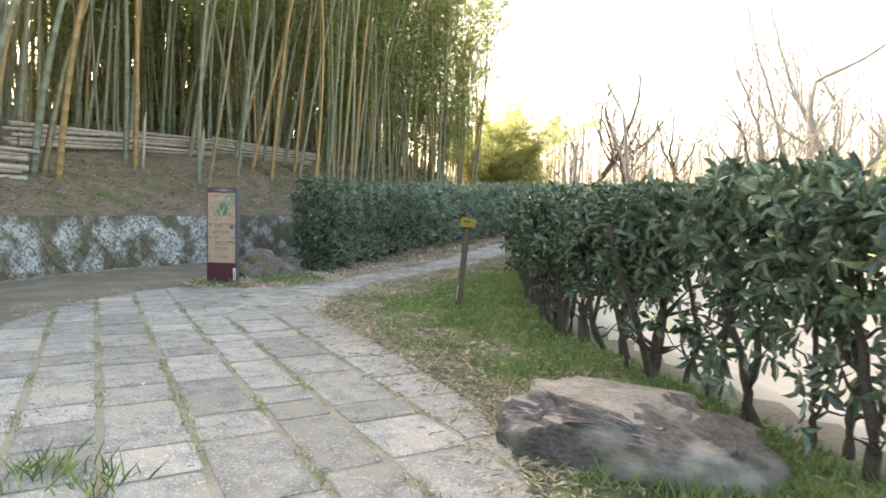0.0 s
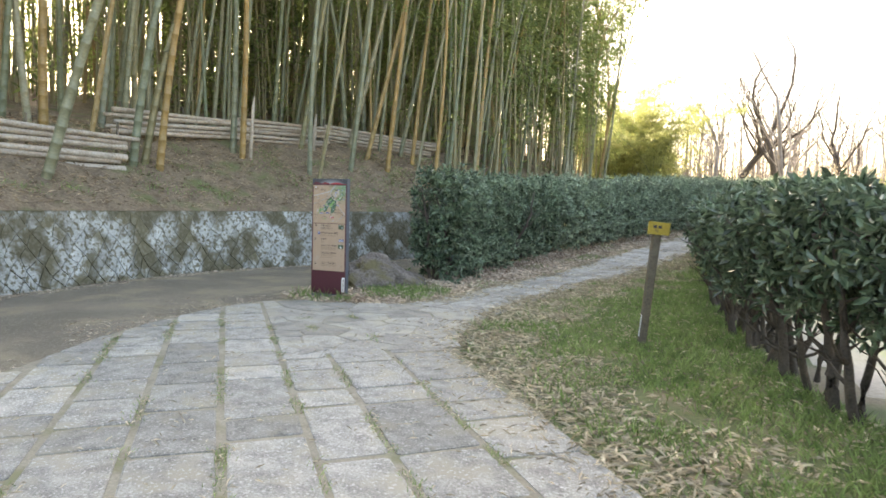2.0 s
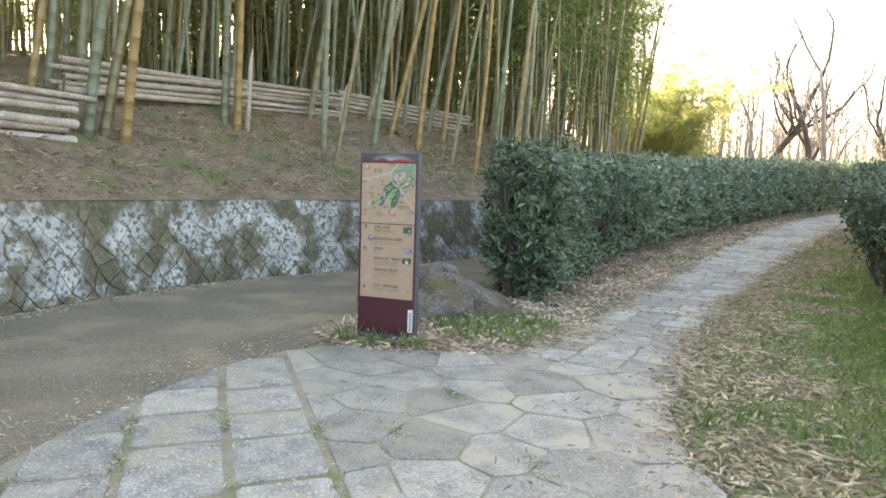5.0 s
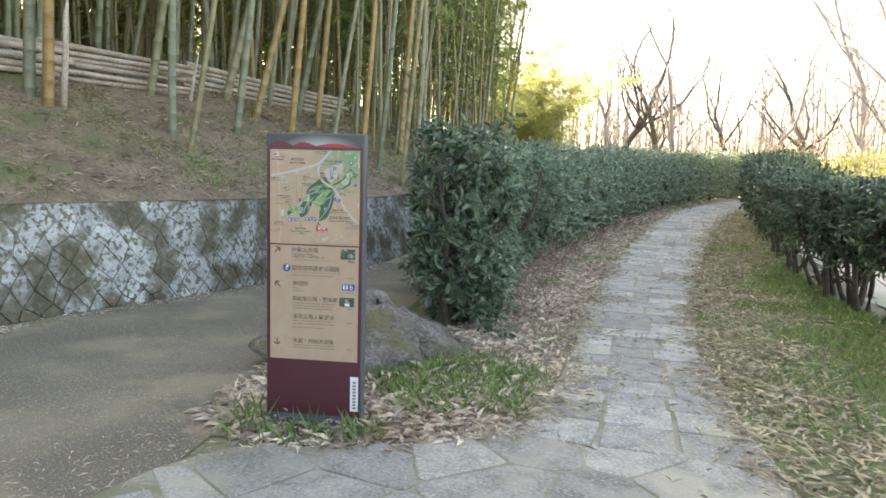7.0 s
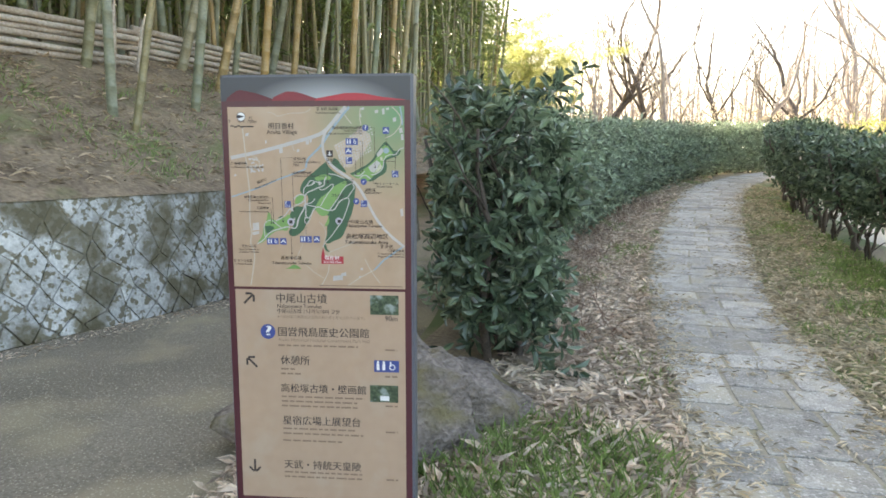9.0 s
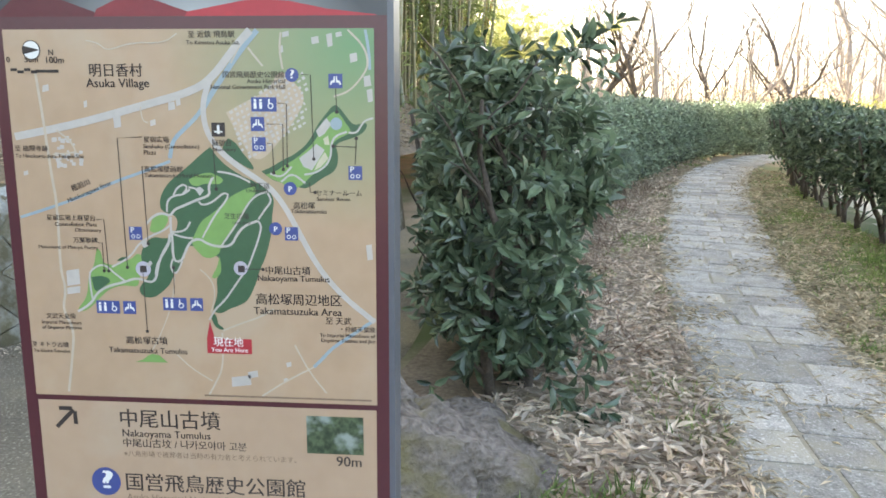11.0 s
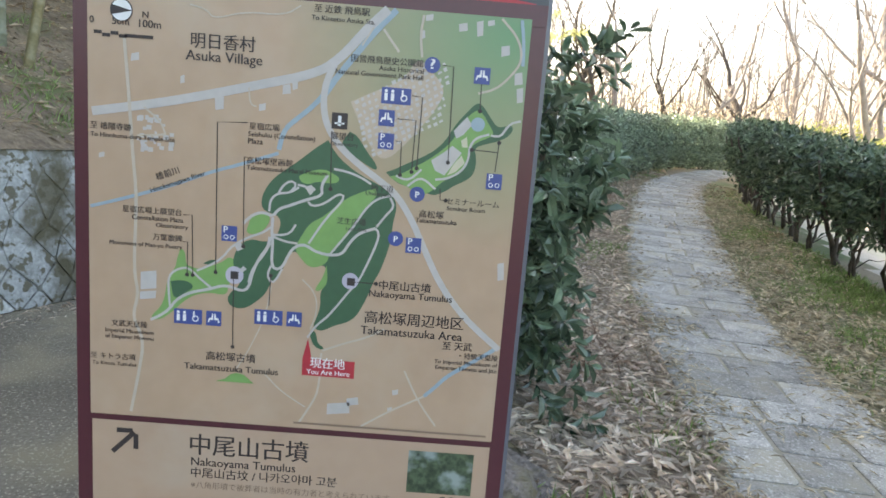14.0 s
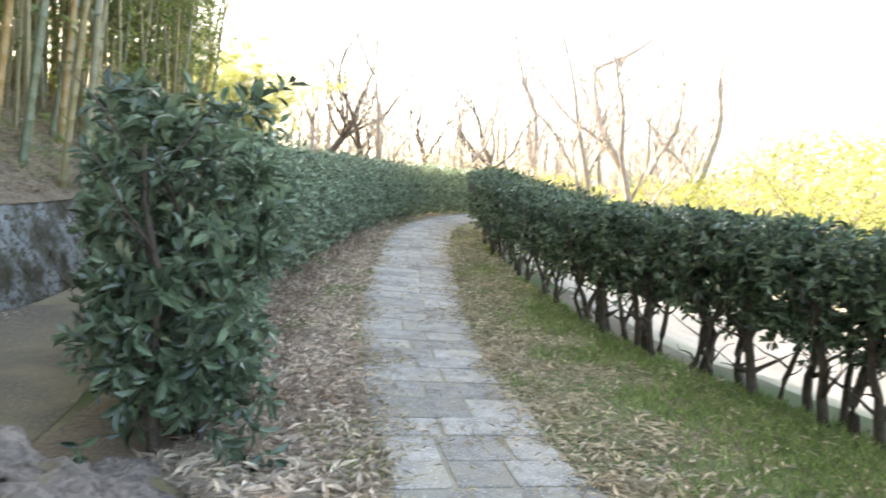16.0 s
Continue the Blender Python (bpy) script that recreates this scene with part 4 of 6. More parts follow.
def shrub(x, y, w, h, n, seed, mat, label, leaf=0.16):
    r = np.random.default_rng(seed)
    root = thing("shrub", (x, y, float(ground_z(x, y)) - 0.05), label, "shrub", "shrubs beyond the hedge")
    V, F = [], []
    for k in range(9):
        a = r.uniform(0, 6.28)
        e = Vector((math.cos(a) * w * 0.4, math.sin(a) * w * 0.4, h * r.uniform(0.5, 0.85)))
        tube(V, F, [Vector((0.03 * k, 0, -0.1)), e * 0.4 + Vector((0, 0, 0.15)), e], [0.035, 0.022, 0.008], 5)
    part("stem", V, F, M_BARK, root)
    q = r.normal(size=(n, 3))
    q /= np.linalg.norm(q, axis=1, keepdims=True)
    lump = np.array([noise.noise((a * 2.4 + seed, b * 2.4, c * 2.4)) for a, b, c in q.tolist()])
    q *= (r.uniform(0.4, 1.0, n) ** 0.5 * (1 + 0.5 * lump))[:, None]
    P = q * [w / 2, w / 2, h / 2] + [0, 0, h * 0.55]
    L = r.uniform(0.6, 1.2, n) * leaf
    V, F = leaves(P, q + r.normal(0, 0.6, (n, 3)), q + [0, 0, 0.6] + r.normal(0, 0.4, (n, 3)), L, L * 0.45)
    part("foliage", V, F, mat, root)


for k, (x, y, w, h) in enumerate([(11, 21.5, 6, 4.0), (13.5, 25.5, 7, 4.6), (16.5, 23, 8, 5.0), (19.5, 27, 9, 5.4), (22, 20, 8, 5.0), (10.5, 30, 5, 2.6), (15, 31, 6, 3.4), (6.5, 36, 4, 2.4), (9.5, 36.5, 5, 2.8), (12.5, 15.5, 5, 3.2)]):
    shrub(x, y, w, h, 2600, 200 + k, M_SHRUB, "sunlit yellow-green shrub beyond the hedge", 0.2)
for k, (x, y, w, h) in enumerate([(3.8, 37, 4.5, 2.6), (7.5, 37.5, 5, 3.4), (0.0, 38, 4, 2.2)]):
    shrub(x, y, w, h, 1400, 230 + k, M_LITTER, "tangled brown winter shrub", 0.14)


def far_wood():
    """A band of thin bare stems and twigs far off."""
    V, F = [], []
    r = random.Random(5)
    for k in range(950):
        a, d = radians(r.uniform(-25, 75)), r.uniform(50, 100)
        x, y = d * math.sin(a), d * math.cos(a)
        h = r.uniform(6, 12)
        z = float(ground_z(x, y))
        lx, ly = r.gauss(0, 0.6), r.gauss(0, 0.6)
        tube(V, F, [(x, y, z - 0.2), (x + lx * 0.5, y + ly * 0.5, z + h * 0.5), (x + lx, y + ly, z + h)], [0.09, 0.06, 0.015], 4)
        for _ in range(10):
            t = r.uniform(0.15, 0.95)
            w = r.uniform(0, 6.28)
            o = Vector((x + lx * t, y + ly * t, z + h * t))
            e = o + Vector((math.cos(w) * 1.8, math.sin(w) * 1.8, r.uniform(0.6, 2.4)))
            tube(V, F, [o, (o + e) / 2 + Vector((0, 0, 0.15)), e], [0.032, 0.022, 0.01], 3)
    # haze over the far stems is only this bark's pale colour
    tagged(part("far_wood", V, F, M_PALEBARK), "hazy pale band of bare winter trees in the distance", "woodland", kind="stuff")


far_wood()


# ---- boulders ----
def boulder(name, x, y, z, size, seed, mat, label, flat=0.6, rot=0.0, rough=0.16, square=0.62, taper=0.0, cuts=(), worn=None):
    """A boulder; cuts are split faces: a direction and how far out the face lies. worn: paler stone for upward faces,
    with sky light painted in.
    """
    bm = bmesh.new()
    bmesh.ops.create_icosphere(bm, subdivisions=5, radius=1)
    for v in bm.verts:
        c = v.co
        for ax in range(3):     # squarish
            c[ax] = math.copysign(abs(c[ax]) ** square, c[ax])
        c.normalize()
        c *= 1 + (0.62 - square) * 0.8 * (1 - max(abs(c.x), abs(c.y), abs(c.z)))
        k = 1 + 0.22 * noise.noise(c * 1.3 + Vector((seed, 0, 0))) + rough * 0.5 * noise.noise(c * 3.5 + Vector((0, seed, 0))) + 0.07 * noise.noise(c * 9) + (0.02 + 0.04 * rough) * noise.noise(c * 22)
        c *= k
        if c.z > flat:
            c.z = flat + (c.z - flat) * 0.16
        if taper and c.z > 0:
            c.x *= 1 - taper * c.z
            c.y *= 1 - taper * c.z
        for nx, ny, nz, d in cuts:
            nn = Vector((nx, ny, nz)).normalized()
            over = c.dot(nn) - d - 0.03 * noise.noise(c * 2.6 + nn * 5) - 0.012 * noise.noise(c * 9)
            if over > 0:
                c -= nn * (over * 0.95)
        c += c.normalized() * (0.05 * rough * noise.noise(c * 6 + Vector((seed, 1, 0))) + 0.035 * rough * noise.noise(c * 15) + 0.03 * rough * noise.noise(c * 34))
    me = bpy.data.meshes.new(name)
    bm.to_mesh(me)
    bm.free()
    me.shade_smooth()
    me.materials.append(mat)
    # upward faces take the paler stone, painting in light from the sky
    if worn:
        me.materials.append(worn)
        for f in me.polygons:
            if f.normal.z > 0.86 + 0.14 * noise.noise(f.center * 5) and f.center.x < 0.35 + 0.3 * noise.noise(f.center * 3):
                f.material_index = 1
    ob = new(name, me)
    ob.matrix_basis = pose(x, y, z, 0, 0, rot) @ Matrix.Diagonal((*size, 1))
    return tagged(ob, label, "boulder")


boulder("boulder", 0.22, 4.0, 0.05, (0.82, 0.6, 0.45), 4, M_ROCK, "large flat-topped boulder with a worn top, painted paler for sky light, beside the hedge", 3.0, -24, 0.5, 0.5,
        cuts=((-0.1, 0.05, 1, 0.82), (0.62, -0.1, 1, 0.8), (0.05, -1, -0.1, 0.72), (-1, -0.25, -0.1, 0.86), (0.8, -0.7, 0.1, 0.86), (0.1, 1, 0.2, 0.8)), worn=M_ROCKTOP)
boulder("rock", -6.27, 11.8, -0.06, (0.98, 0.62, 0.76), 9, M_ROCK2, "dark mossy sloping rock behind the information sign", 3.0, 40, 1.15, 0.72,
        cuts=((0.75, -0.25, 1, 0.78), (-0.5, 0.1, 1, 0.88), (0.1, -1, 0.55, 0.78), (0.1, 1, 0.5, 0.82), (-1, -0.2, 0.15, 0.86)))
boulder("rock", -1.35, 9.75, 0.09, (0.24, 0.14, 0.05), 15, M_ROCK, "small flat grey stone lying in the grass", 0.6, 20)


# ---- marker post ----
def marker_post():
    x, y = -1.82, 9.33
    root = thing("marker_post", pose(x, y, float(ground_z(x, y)), 0, 5.0, 18), "leaning dark wooden post with a small yellow board", "marker post")
    V, F = [], []
    box(V, F, -0.042, -0.04, -0.3, 0.042, 0.04, 1.2, 0.012)
    part("post", V, F, M_WOODPOST, root)
    V, F = [], []
    box(V, F, -0.11, -0.075, 1.17, 0.11, -0.05, 1.3, 0.006)
    b = part("board", V, F, M_YELLOW, root, "worn yellow board")
    for k in range(2):
        V, F = [], []
        box(V, F, -0.06 + k * 0.05, -0.078, 1.235, -0.025 + k * 0.05, -0.0752, 1.265)
        part("lettering", V, F, M_INK, b)
    V, F = [], []
    box(V, F, -0.13, -0.045, 1.2, 0.13, 0.05, 1.215, 0.004)
    part("ledge", V, F, M_WOODPOST, root)
    V, F = [], []
    box(V, F, -0.047, -0.043, 0.1, -0.0425, -0.015, 0.33)
    part("strip", V, F, M_WHITE, root, "thin white strip")


marker_post()


# ---- information sign ----
SIGN_Y = 10.345
sign_root = thing("information_sign", pose(-6.255, SIGN_Y, 0.1), "upright maroon and tan park information sign with a map", "sign")
SX, SZ = -6.255, 0.1


def flat(name, pts, layer, mat, parent, label="", thick=0.0):
    """A flat printed shape; pts are metres on the sign's face, from its foot's middle. layer: sheets above the face."""
    y = -0.001 - 0.00012 * layer
    V = [(u, y, v) for u, v in pts]
    k = len(pts)
    bm = bmesh.new()
    f = bm.faces.new([bm.verts.new(v) for v in V])
    f.normal_update()
    if f.normal.y > 0:
        f.normal_flip()
    bmesh.ops.triangulate(bm, faces=bm.faces[:], ngon_method="EAR_CLIP")
    me = bpy.data.meshes.new(name)
    bm.to_mesh(me)
    bm.free()
    me.materials.append(mat)
    ob = new(name, me)
    ob.parent = parent
    if label:
        ob["label"] = label
    return ob


def rect(name, u, v, w, h, layer, mat, parent, label=""):
    return flat(name, [(u, v), (u + w, v), (u + w, v + h), (u, v + h)], layer, mat, parent, label)


def stroke(name, pts, width, layer, mat, parent):
    """A drawn line of some width."""
    p = [Vector(q) for q in pts]
    V, F = [], []
    y = -0.001 - 0.00012 * layer
    for i, q in enumerate(p):
        d = (p[min(i + 1, len(p) - 1)] - p[max(i - 1, 0)]).normalized()
        s = Vector((-d.y, d.x)) * width / 2
        V += [(q.x + s.x, y, q.y + s.y), (q.x - s.x, y, q.y - s.y)]
    for i in range(len(p) - 1):
        F.append((2 * i, 2 * i + 1, 2 * i + 3, 2 * i + 2))
    return part(name, V, F, mat, parent)


def disc(name, u, v, r, layer, mat, parent, n=24):
    return flat(name, [(u + r * math.cos(2 * math.pi * k / n), v + r * math.sin(2 * math.pi * k / n)) for k in range(n)], layer, mat, parent)


def write(body, u, v, width, layer, mat, parent, align="left", turn=0.0, heavy=0.025, tall=1.0):
    """A line of lettering whose base line starts (or ends) at u, v, set to the given width."""
    c = bpy.data.curves.new("lettering", "FONT")
    c.body, c.size, c.resolution_u = body, 1.0, 3
    tmp = new("tmp", c)
    bpy.context.view_layer.update()
    me = bpy.data.meshes.new_from_object(tmp.evaluated_get(bpy.context.evaluated_depsgraph_get()))
    bpy.data.objects.remove(tmp)
    co = np.empty(len(me.vertices) * 3)
    me.vertices.foreach_get("co", co)
    co = co.reshape(-1, 3)
    k = width / (co[:, 0].max() - co[:, 0].min())
    x, z = (co[:, 0] - co[:, 0].min()) * k, co[:, 1] * k * tall
    if align == "right":
        x -= width
    ca, sa = math.cos(radians(turn)), math.sin(radians(turn))
    out = np.stack([u + x * ca - z * sa, np.full(len(x), -0.001 - 0.00012 * layer), v + x * sa + z * ca], 1)
    # two strikes side by side thicken the strokes
    tri = [tuple(f.vertices) for f in me.polygons]
    bpy.data.meshes.remove(me)
    second = out + np.array([heavy * k * ca, -0.00004, heavy * k * sa])
    V = np.vstack([out, second])
    ob = part("lettering", V, tri + [tuple(i + len(out) for i in f) for f in tri], mat)
    ob.parent = parent
    return ob


def build_sign():
    w = 0.29
    V, F = [], []
    box(V, F, -w, 0.0, 0.06, w, 0.085, 1.743, 0.012)
    part("body", V, F, M_FRAME, sign_root, "grey-blue metal casing")
    V, F = [], []
    ring = [(-0.275, -0.004), (-0.15, -0.02), (0, -0.026), (0.15, -0.02), (0.275, -0.004), (0.275, 0.08), (-0.275, 0.08)]
    V = [(x, y, z) for z in (-0.15, 0.075) for x, y in ring]
    k = len(ring)
    F = [tuple(range(k))[::-1], tuple(range(k, 2 * k))] + [(i, (i + 1) % k, k + (i + 1) % k, k + i) for i in range(k)]
    part("plinth", V, F, M_FRAME, sign_root, "dark grey plinth")
    rect("face_panel", -0.283, 0.10, 0.566, 1.636, 0, M_MAROON, sign_root, "dark maroon printed face")
    # header: dark sky, pale glow, red hills
    head = rect("header", -0.283, 1.652, 0.566, 0.084, 1, M_CLOUD, sign_root, "header with red hills under a grey sky")
    flat("hill", [(-0.27, 1.6640), (-0.265, 1.6760), (-0.25, 1.6880), (-0.236, 1.6970), (-0.224, 1.6995), (-0.2, 1.6950), (-0.17, 1.6880), (-0.15, 1.6810), (-0.13, 1.6740), (-0.11, 1.6640)], 8, M_REDDARK, head)
    flat("hill", [(-0.13, 1.6640), (-0.125, 1.6770), (-0.1, 1.6880), (-0.085, 1.6935), (-0.06, 1.6935), (-0.035, 1.6870), (-0.015, 1.6800), (0.01, 1.6720), (0.01, 1.6640)], 9, paint("hill_red", (0.22, 0.024, 0.034), 0.4), head)
    flat("hill", [(0.0, 1.6640), (0.005, 1.6730), (0.05, 1.6810), (0.09, 1.6880), (0.12, 1.6885), (0.15, 1.6860), (0.2, 1.6760), (0.268, 1.6680), (0.268, 1.6640)], 10, M_RED, head)
    rect("band", -0.283, 1.642, 0.566, 0.025, 11, M_MAROON, head)

    # map
    mp = rect("map_panel", -0.265, 1.11, 0.53, 0.54, 12, M_MAPTAN, sign_root, "tan map panel of the park's paths")

    def U(pts):
        return [(-0.265 + a / 1000, 1.11 + b / 1000) for a, b in pts]

    def area(name, pts, layer, mat, soft=True):
        """A printed patch of the map, with rounded corners where soft."""
        p = U(pts)
        flat(name, resample(p + p[:1], 0.004)[:-1].tolist() if soft else p, layer, mat, mp)

    def line(name, pts, width, layer, mat):
        stroke(name, resample(U(pts), 0.005).tolist(), width, layer, mat, mp)

    area("housing_tint", [(319, 427), (346, 441), (382, 458), (397, 487), (416, 470), (434, 450), (423, 425), (394, 386), (362, 354), (339, 385)], 13, M_MAPTHIN)
    area("park_area", [(294, 379), (278, 367), (261, 352), (244, 339), (230, 328), (219, 313), (214, 298), (217, 285), (242, 279), (236, 253), (222, 245), (201, 249), (185, 235), (180, 212), (195, 191), (175, 173), (177, 161), (188, 156), (200, 158), (211, 166), (224, 178), (229, 192), (244, 210), (251, 228), (259, 240), (279, 217), (300, 224), (302, 199), (293, 187), (295, 169), (291, 153), (285, 139), (298, 134), (312, 143), (327, 148), (339, 155), (347, 169), (354, 185), (360, 204), (368, 219), (373, 235), (377, 250), (380, 264), (380, 279), (382, 291), (384, 304), (379, 316), (360, 329), (338, 338), (316, 352), (302, 366)], 15, M_MAPDARK)
    area("park_area", [(320, 391), (330, 387), (342, 369), (355, 354), (357, 346), (348, 349), (334, 357), (319, 367), (310, 375), (315, 384)], 15, M_MAPDARK)
    area("park_area", [(367, 345), (381, 351), (396, 360), (413, 368), (430, 380), (442, 396), (448, 409), (461, 425), (474, 440), (483, 432), (491, 421), (500, 410), (509, 412), (518, 415), (520, 408), (512, 398), (498, 392), (481, 387), (474, 382), (478, 370), (477, 354), (470, 344), (454, 336), (441, 326), (427, 320), (409, 328), (384, 331)], 15, M_MAPDARK)
    area("lawn_area", [(372, 340), (388, 345), (401, 354), (417, 363), (433, 376), (446, 389), (453, 403), (462, 420), (475, 431), (483, 423), (490, 412), (497, 403), (493, 398), (477, 391), (469, 383), (468, 367), (464, 355), (450, 346), (438, 339), (427, 327), (413, 319), (396, 329), (384, 333)], 15.3, M_MAPGREEN)
    area("lawn_area", [(260, 332), (275, 340), (292, 343), (303, 338), (312, 333), (307, 326), (295, 326), (283, 327), (272, 322), (262, 325)], 15.3, M_MAPGREEN)
    area("lawn_area", [(356, 324), (343, 320), (322, 310), (305, 295), (292, 283), (276, 274), (266, 256), (258, 240), (267, 228), (277, 218), (289, 218), (301, 226), (302, 235), (317, 255), (331, 278), (346, 301), (359, 315)], 15.35, M_MAPGREEN)
    area("lawn_area", [(204, 280), (221, 284), (228, 276), (220, 261), (208, 254), (196, 255), (200, 268)], 15.4, M_MAPGREEN)
    area("lawn_area", [(115, 229), (111, 217), (109, 204), (100, 192), (97, 175), (95, 161), (89, 149), (80, 140), (78, 133), (91, 134), (105, 145), (116, 157), (132, 170), (153, 175), (175, 172), (176, 186), (191, 213), (177, 225), (169, 216), (155, 210), (139, 204), (127, 207), (122, 209), (121, 226)], 14.6, M_MAPGREEN)
    area("wood_area", [(103, 186), (122, 189), (135, 181), (120, 171), (107, 161)], 15.5, M_MAPDARK)
    area("wood_area", [(144, 212), (153, 218), (164, 217), (156, 210)], 15.5, M_MAPDARK)
    area("lawn_area", [(300, 222), (303, 199), (293, 187), (285, 188), (296, 205)], 15.5, M_MAPGREEN)
    area("wood_edge", [(282, 131), (288, 136), (292, 129), (293, 118), (303, 113), (300, 109), (288, 114)], 15.6, M_MAPDARK)
    area("building_block", [(422, 364), (437, 375), (447, 384), (459, 376), (450, 362), (440, 347), (428, 352)], 15.7, M_MAPROAD, False)
    area("building_block", [(447, 402), (462, 420), (469, 411), (459, 398), (451, 393)], 15.7, M_MAPROAD, False)
    area("court", [(450, 361), (459, 373), (464, 364), (453, 352), (443, 347)], 15.8, M_MAPCREAM, False)
    area("court", [(457, 391), (464, 396), (466, 383), (459, 383)], 15.8, M_MAPCREAM, False)
    area("building_block", [(182, 240), (190, 244), (194, 235), (187, 231)], 15.8, M_MAPROAD, False)
    area("building_block", [(268, 319), (276, 322), (282, 317), (275, 309)], 15.8, M_MAPROAD, False)
    area("building_block", [(190, 207), (195, 213), (199, 209), (194, 204)], 19.2, M_MAPROAD, False)
    line("river", [(368, 538), (345, 513), (320, 480), (299, 452), (288, 434)], 0.0075, 16.9, M_MAPWATER)
    line("river", [(286, 433), (273, 417), (252, 399), (239, 386), (234, 362)], 0.006, 16.95, M_MAPWATER)
    line("river", [(234, 358), (192, 342), (150, 328), (102, 307), (50, 289), (2, 274)], 0.0042, 16.9, M_MAPWATER)
    line("river", [(527, 131), (492, 106), (464, 87), (450, 71), (436, 57)], 0.005, 16.9, M_MAPWATER)
    line("river", [(518, 538), (523, 510), (524, 485)], 0.004, 16.9, M_MAPWATER)
    line("road_line", [(358, 538), (335, 515), (305, 478), (277, 457), (203, 437), (102, 410), (5, 391)], 0.0108, 17, M_MAPROAD)
    line("road_line", [(298, 471), (287, 445), (286, 418), (292, 395), (308, 372), (337, 349), (361, 334), (383, 318), (402, 291), (418, 260), (444, 210), (479, 167), (528, 128)], 0.008, 17.06, M_MAPROAD)
    line("lane_line", [(354, 515), (364, 502), (374, 490)], 0.003, 17.2, M_MAPLANE)
    line("lane_line", [(401, 535), (398, 513), (402, 486)], 0.003, 17.22, M_MAPLANE)
    line("lane_line", [(494, 538), (517, 516), (523, 490), (508, 469), (493, 455), (473, 449)], 0.0028, 17.24, M_MAPLANE)
    line("lane_line", [(342, 516), (329, 494)], 0.002, 17.26, M_MAPLANE)
    line("lane_line", [(44, 483), (50, 413), (55, 338), (60, 290), (56, 196), (63, 166), (54, 135), (70, 106), (63, 59), (53, 6)], 0.0042, 17.28, M_MAPLANE)
    line("lane_line", [(68, 401), (89, 385), (95, 369)], 0.0025, 17.3, M_MAPLANE)
    line("lane_line", [(60, 366), (76, 367), (95, 370)], 0.0025, 17.32, M_MAPLANE)
    line("lane_line", [(195, 434), (197, 414), (205, 412)], 0.002, 17.34, M_MAPLANE)
    line("lane_line", [(299, 106), (298, 52), (285, 27), (273, 6)], 0.003, 17.36, M_MAPLANE)
    line("lane_line", [(300, 109), (328, 121), (357, 131), (378, 144)], 0.0028, 17.38, M_MAPLANE)
    line("lane_line", [(356, 9), (392, 33), (436, 57)], 0.0028, 17.4, M_MAPLANE)
    line("lane_line", [(408, 90), (429, 49), (454, 17)], 0.0026, 17.42, M_MAPLANE)
    line("lane_line", [(227, 71), (249, 49), (281, 30)], 0.002, 17.44, M_MAPLANE)
    line("lane_line", [(270, 201), (283, 190), (290, 176), (290, 156), (283, 136)], 0.002, 17.46, M_MAPLANE)
    line("lane_line", [(231, 190), (225, 148), (204, 100), (190, 76)], 0.0016, 17.48, M_MAPLANE)
    line("lane_line", [(122, 525), (142, 521), (150, 510), (188, 522), (235, 521), (254, 534)], 0.0018, 17.5, M_MAPLANE)
    line("path_line", [(225, 285), (226, 301), (236, 309), (250, 310), (261, 318)], 0.0028, 18.2, M_MAPROAD)
    line("path_line", [(236, 309), (241, 319), (251, 326), (259, 321), (250, 311)], 0.0028, 18.23, M_MAPROAD)
    line("path_line", [(259, 321), (269, 320), (276, 315)], 0.0028, 18.26, M_MAPROAD)
    line("path_line", [(193, 267), (204, 279), (218, 284), (230, 278), (236, 289), (250, 294), (270, 303), (283, 307), (291, 312), (288, 322), (296, 336)], 0.0036, 18.29, M_MAPROAD)
    line("path_line", [(273, 301), (278, 295), (294, 300), (311, 315), (320, 310), (296, 282), (276, 248)], 0.0028, 18.32, M_MAPROAD)
    line("path_line", [(230, 278), (229, 260), (231, 246), (230, 220), (234, 211), (244, 214), (250, 229), (258, 243), (272, 247), (283, 239), (301, 235), (319, 237), (327, 253), (339, 267), (359, 274)], 0.0036, 18.35, M_MAPROAD)
    line("path_line", [(359, 274), (365, 267), (358, 244), (349, 222), (342, 205), (330, 190), (318, 173), (304, 154), (290, 142), (280, 125)], 0.0028, 18.38, M_MAPROAD)
    line("path_line", [(229, 256), (243, 256), (253, 260), (259, 271)], 0.0028, 18.41, M_MAPROAD)
    line("path_line", [(229, 254), (247, 248), (262, 247)], 0.0028, 18.44, M_MAPROAD)
    line("path_line", [(304, 237), (318, 256), (332, 275), (345, 298), (359, 312), (381, 318)], 0.0028, 18.47, M_MAPROAD)
    line("path_line", [(360, 276), (372, 293), (381, 303), (375, 314)], 0.0028, 18.5, M_MAPROAD)
    line("path_line", [(303, 344), (320, 342), (338, 336), (350, 329)], 0.0028, 18.53, M_MAPROAD)
    line("path_line", [(78, 133), (91, 140), (103, 150), (110, 162), (127, 173), (152, 179), (173, 187), (195, 179), (203, 186), (207, 207), (215, 225), (226, 241), (227, 253)], 0.0036, 18.56, M_MAPROAD)
    line("path_line", [(103, 150), (101, 169), (100, 192), (109, 201), (123, 206), (132, 200), (139, 193), (155, 181)], 0.0028, 18.59, M_MAPROAD)
    line("path_line", [(136, 202), (156, 212), (170, 223), (179, 237), (201, 251), (218, 257), (230, 267)], 0.0028, 18.62, M_MAPROAD)
    line("path_line", [(202, 192), (206, 210), (221, 230), (228, 245)], 0.0028, 18.65, M_MAPROAD)
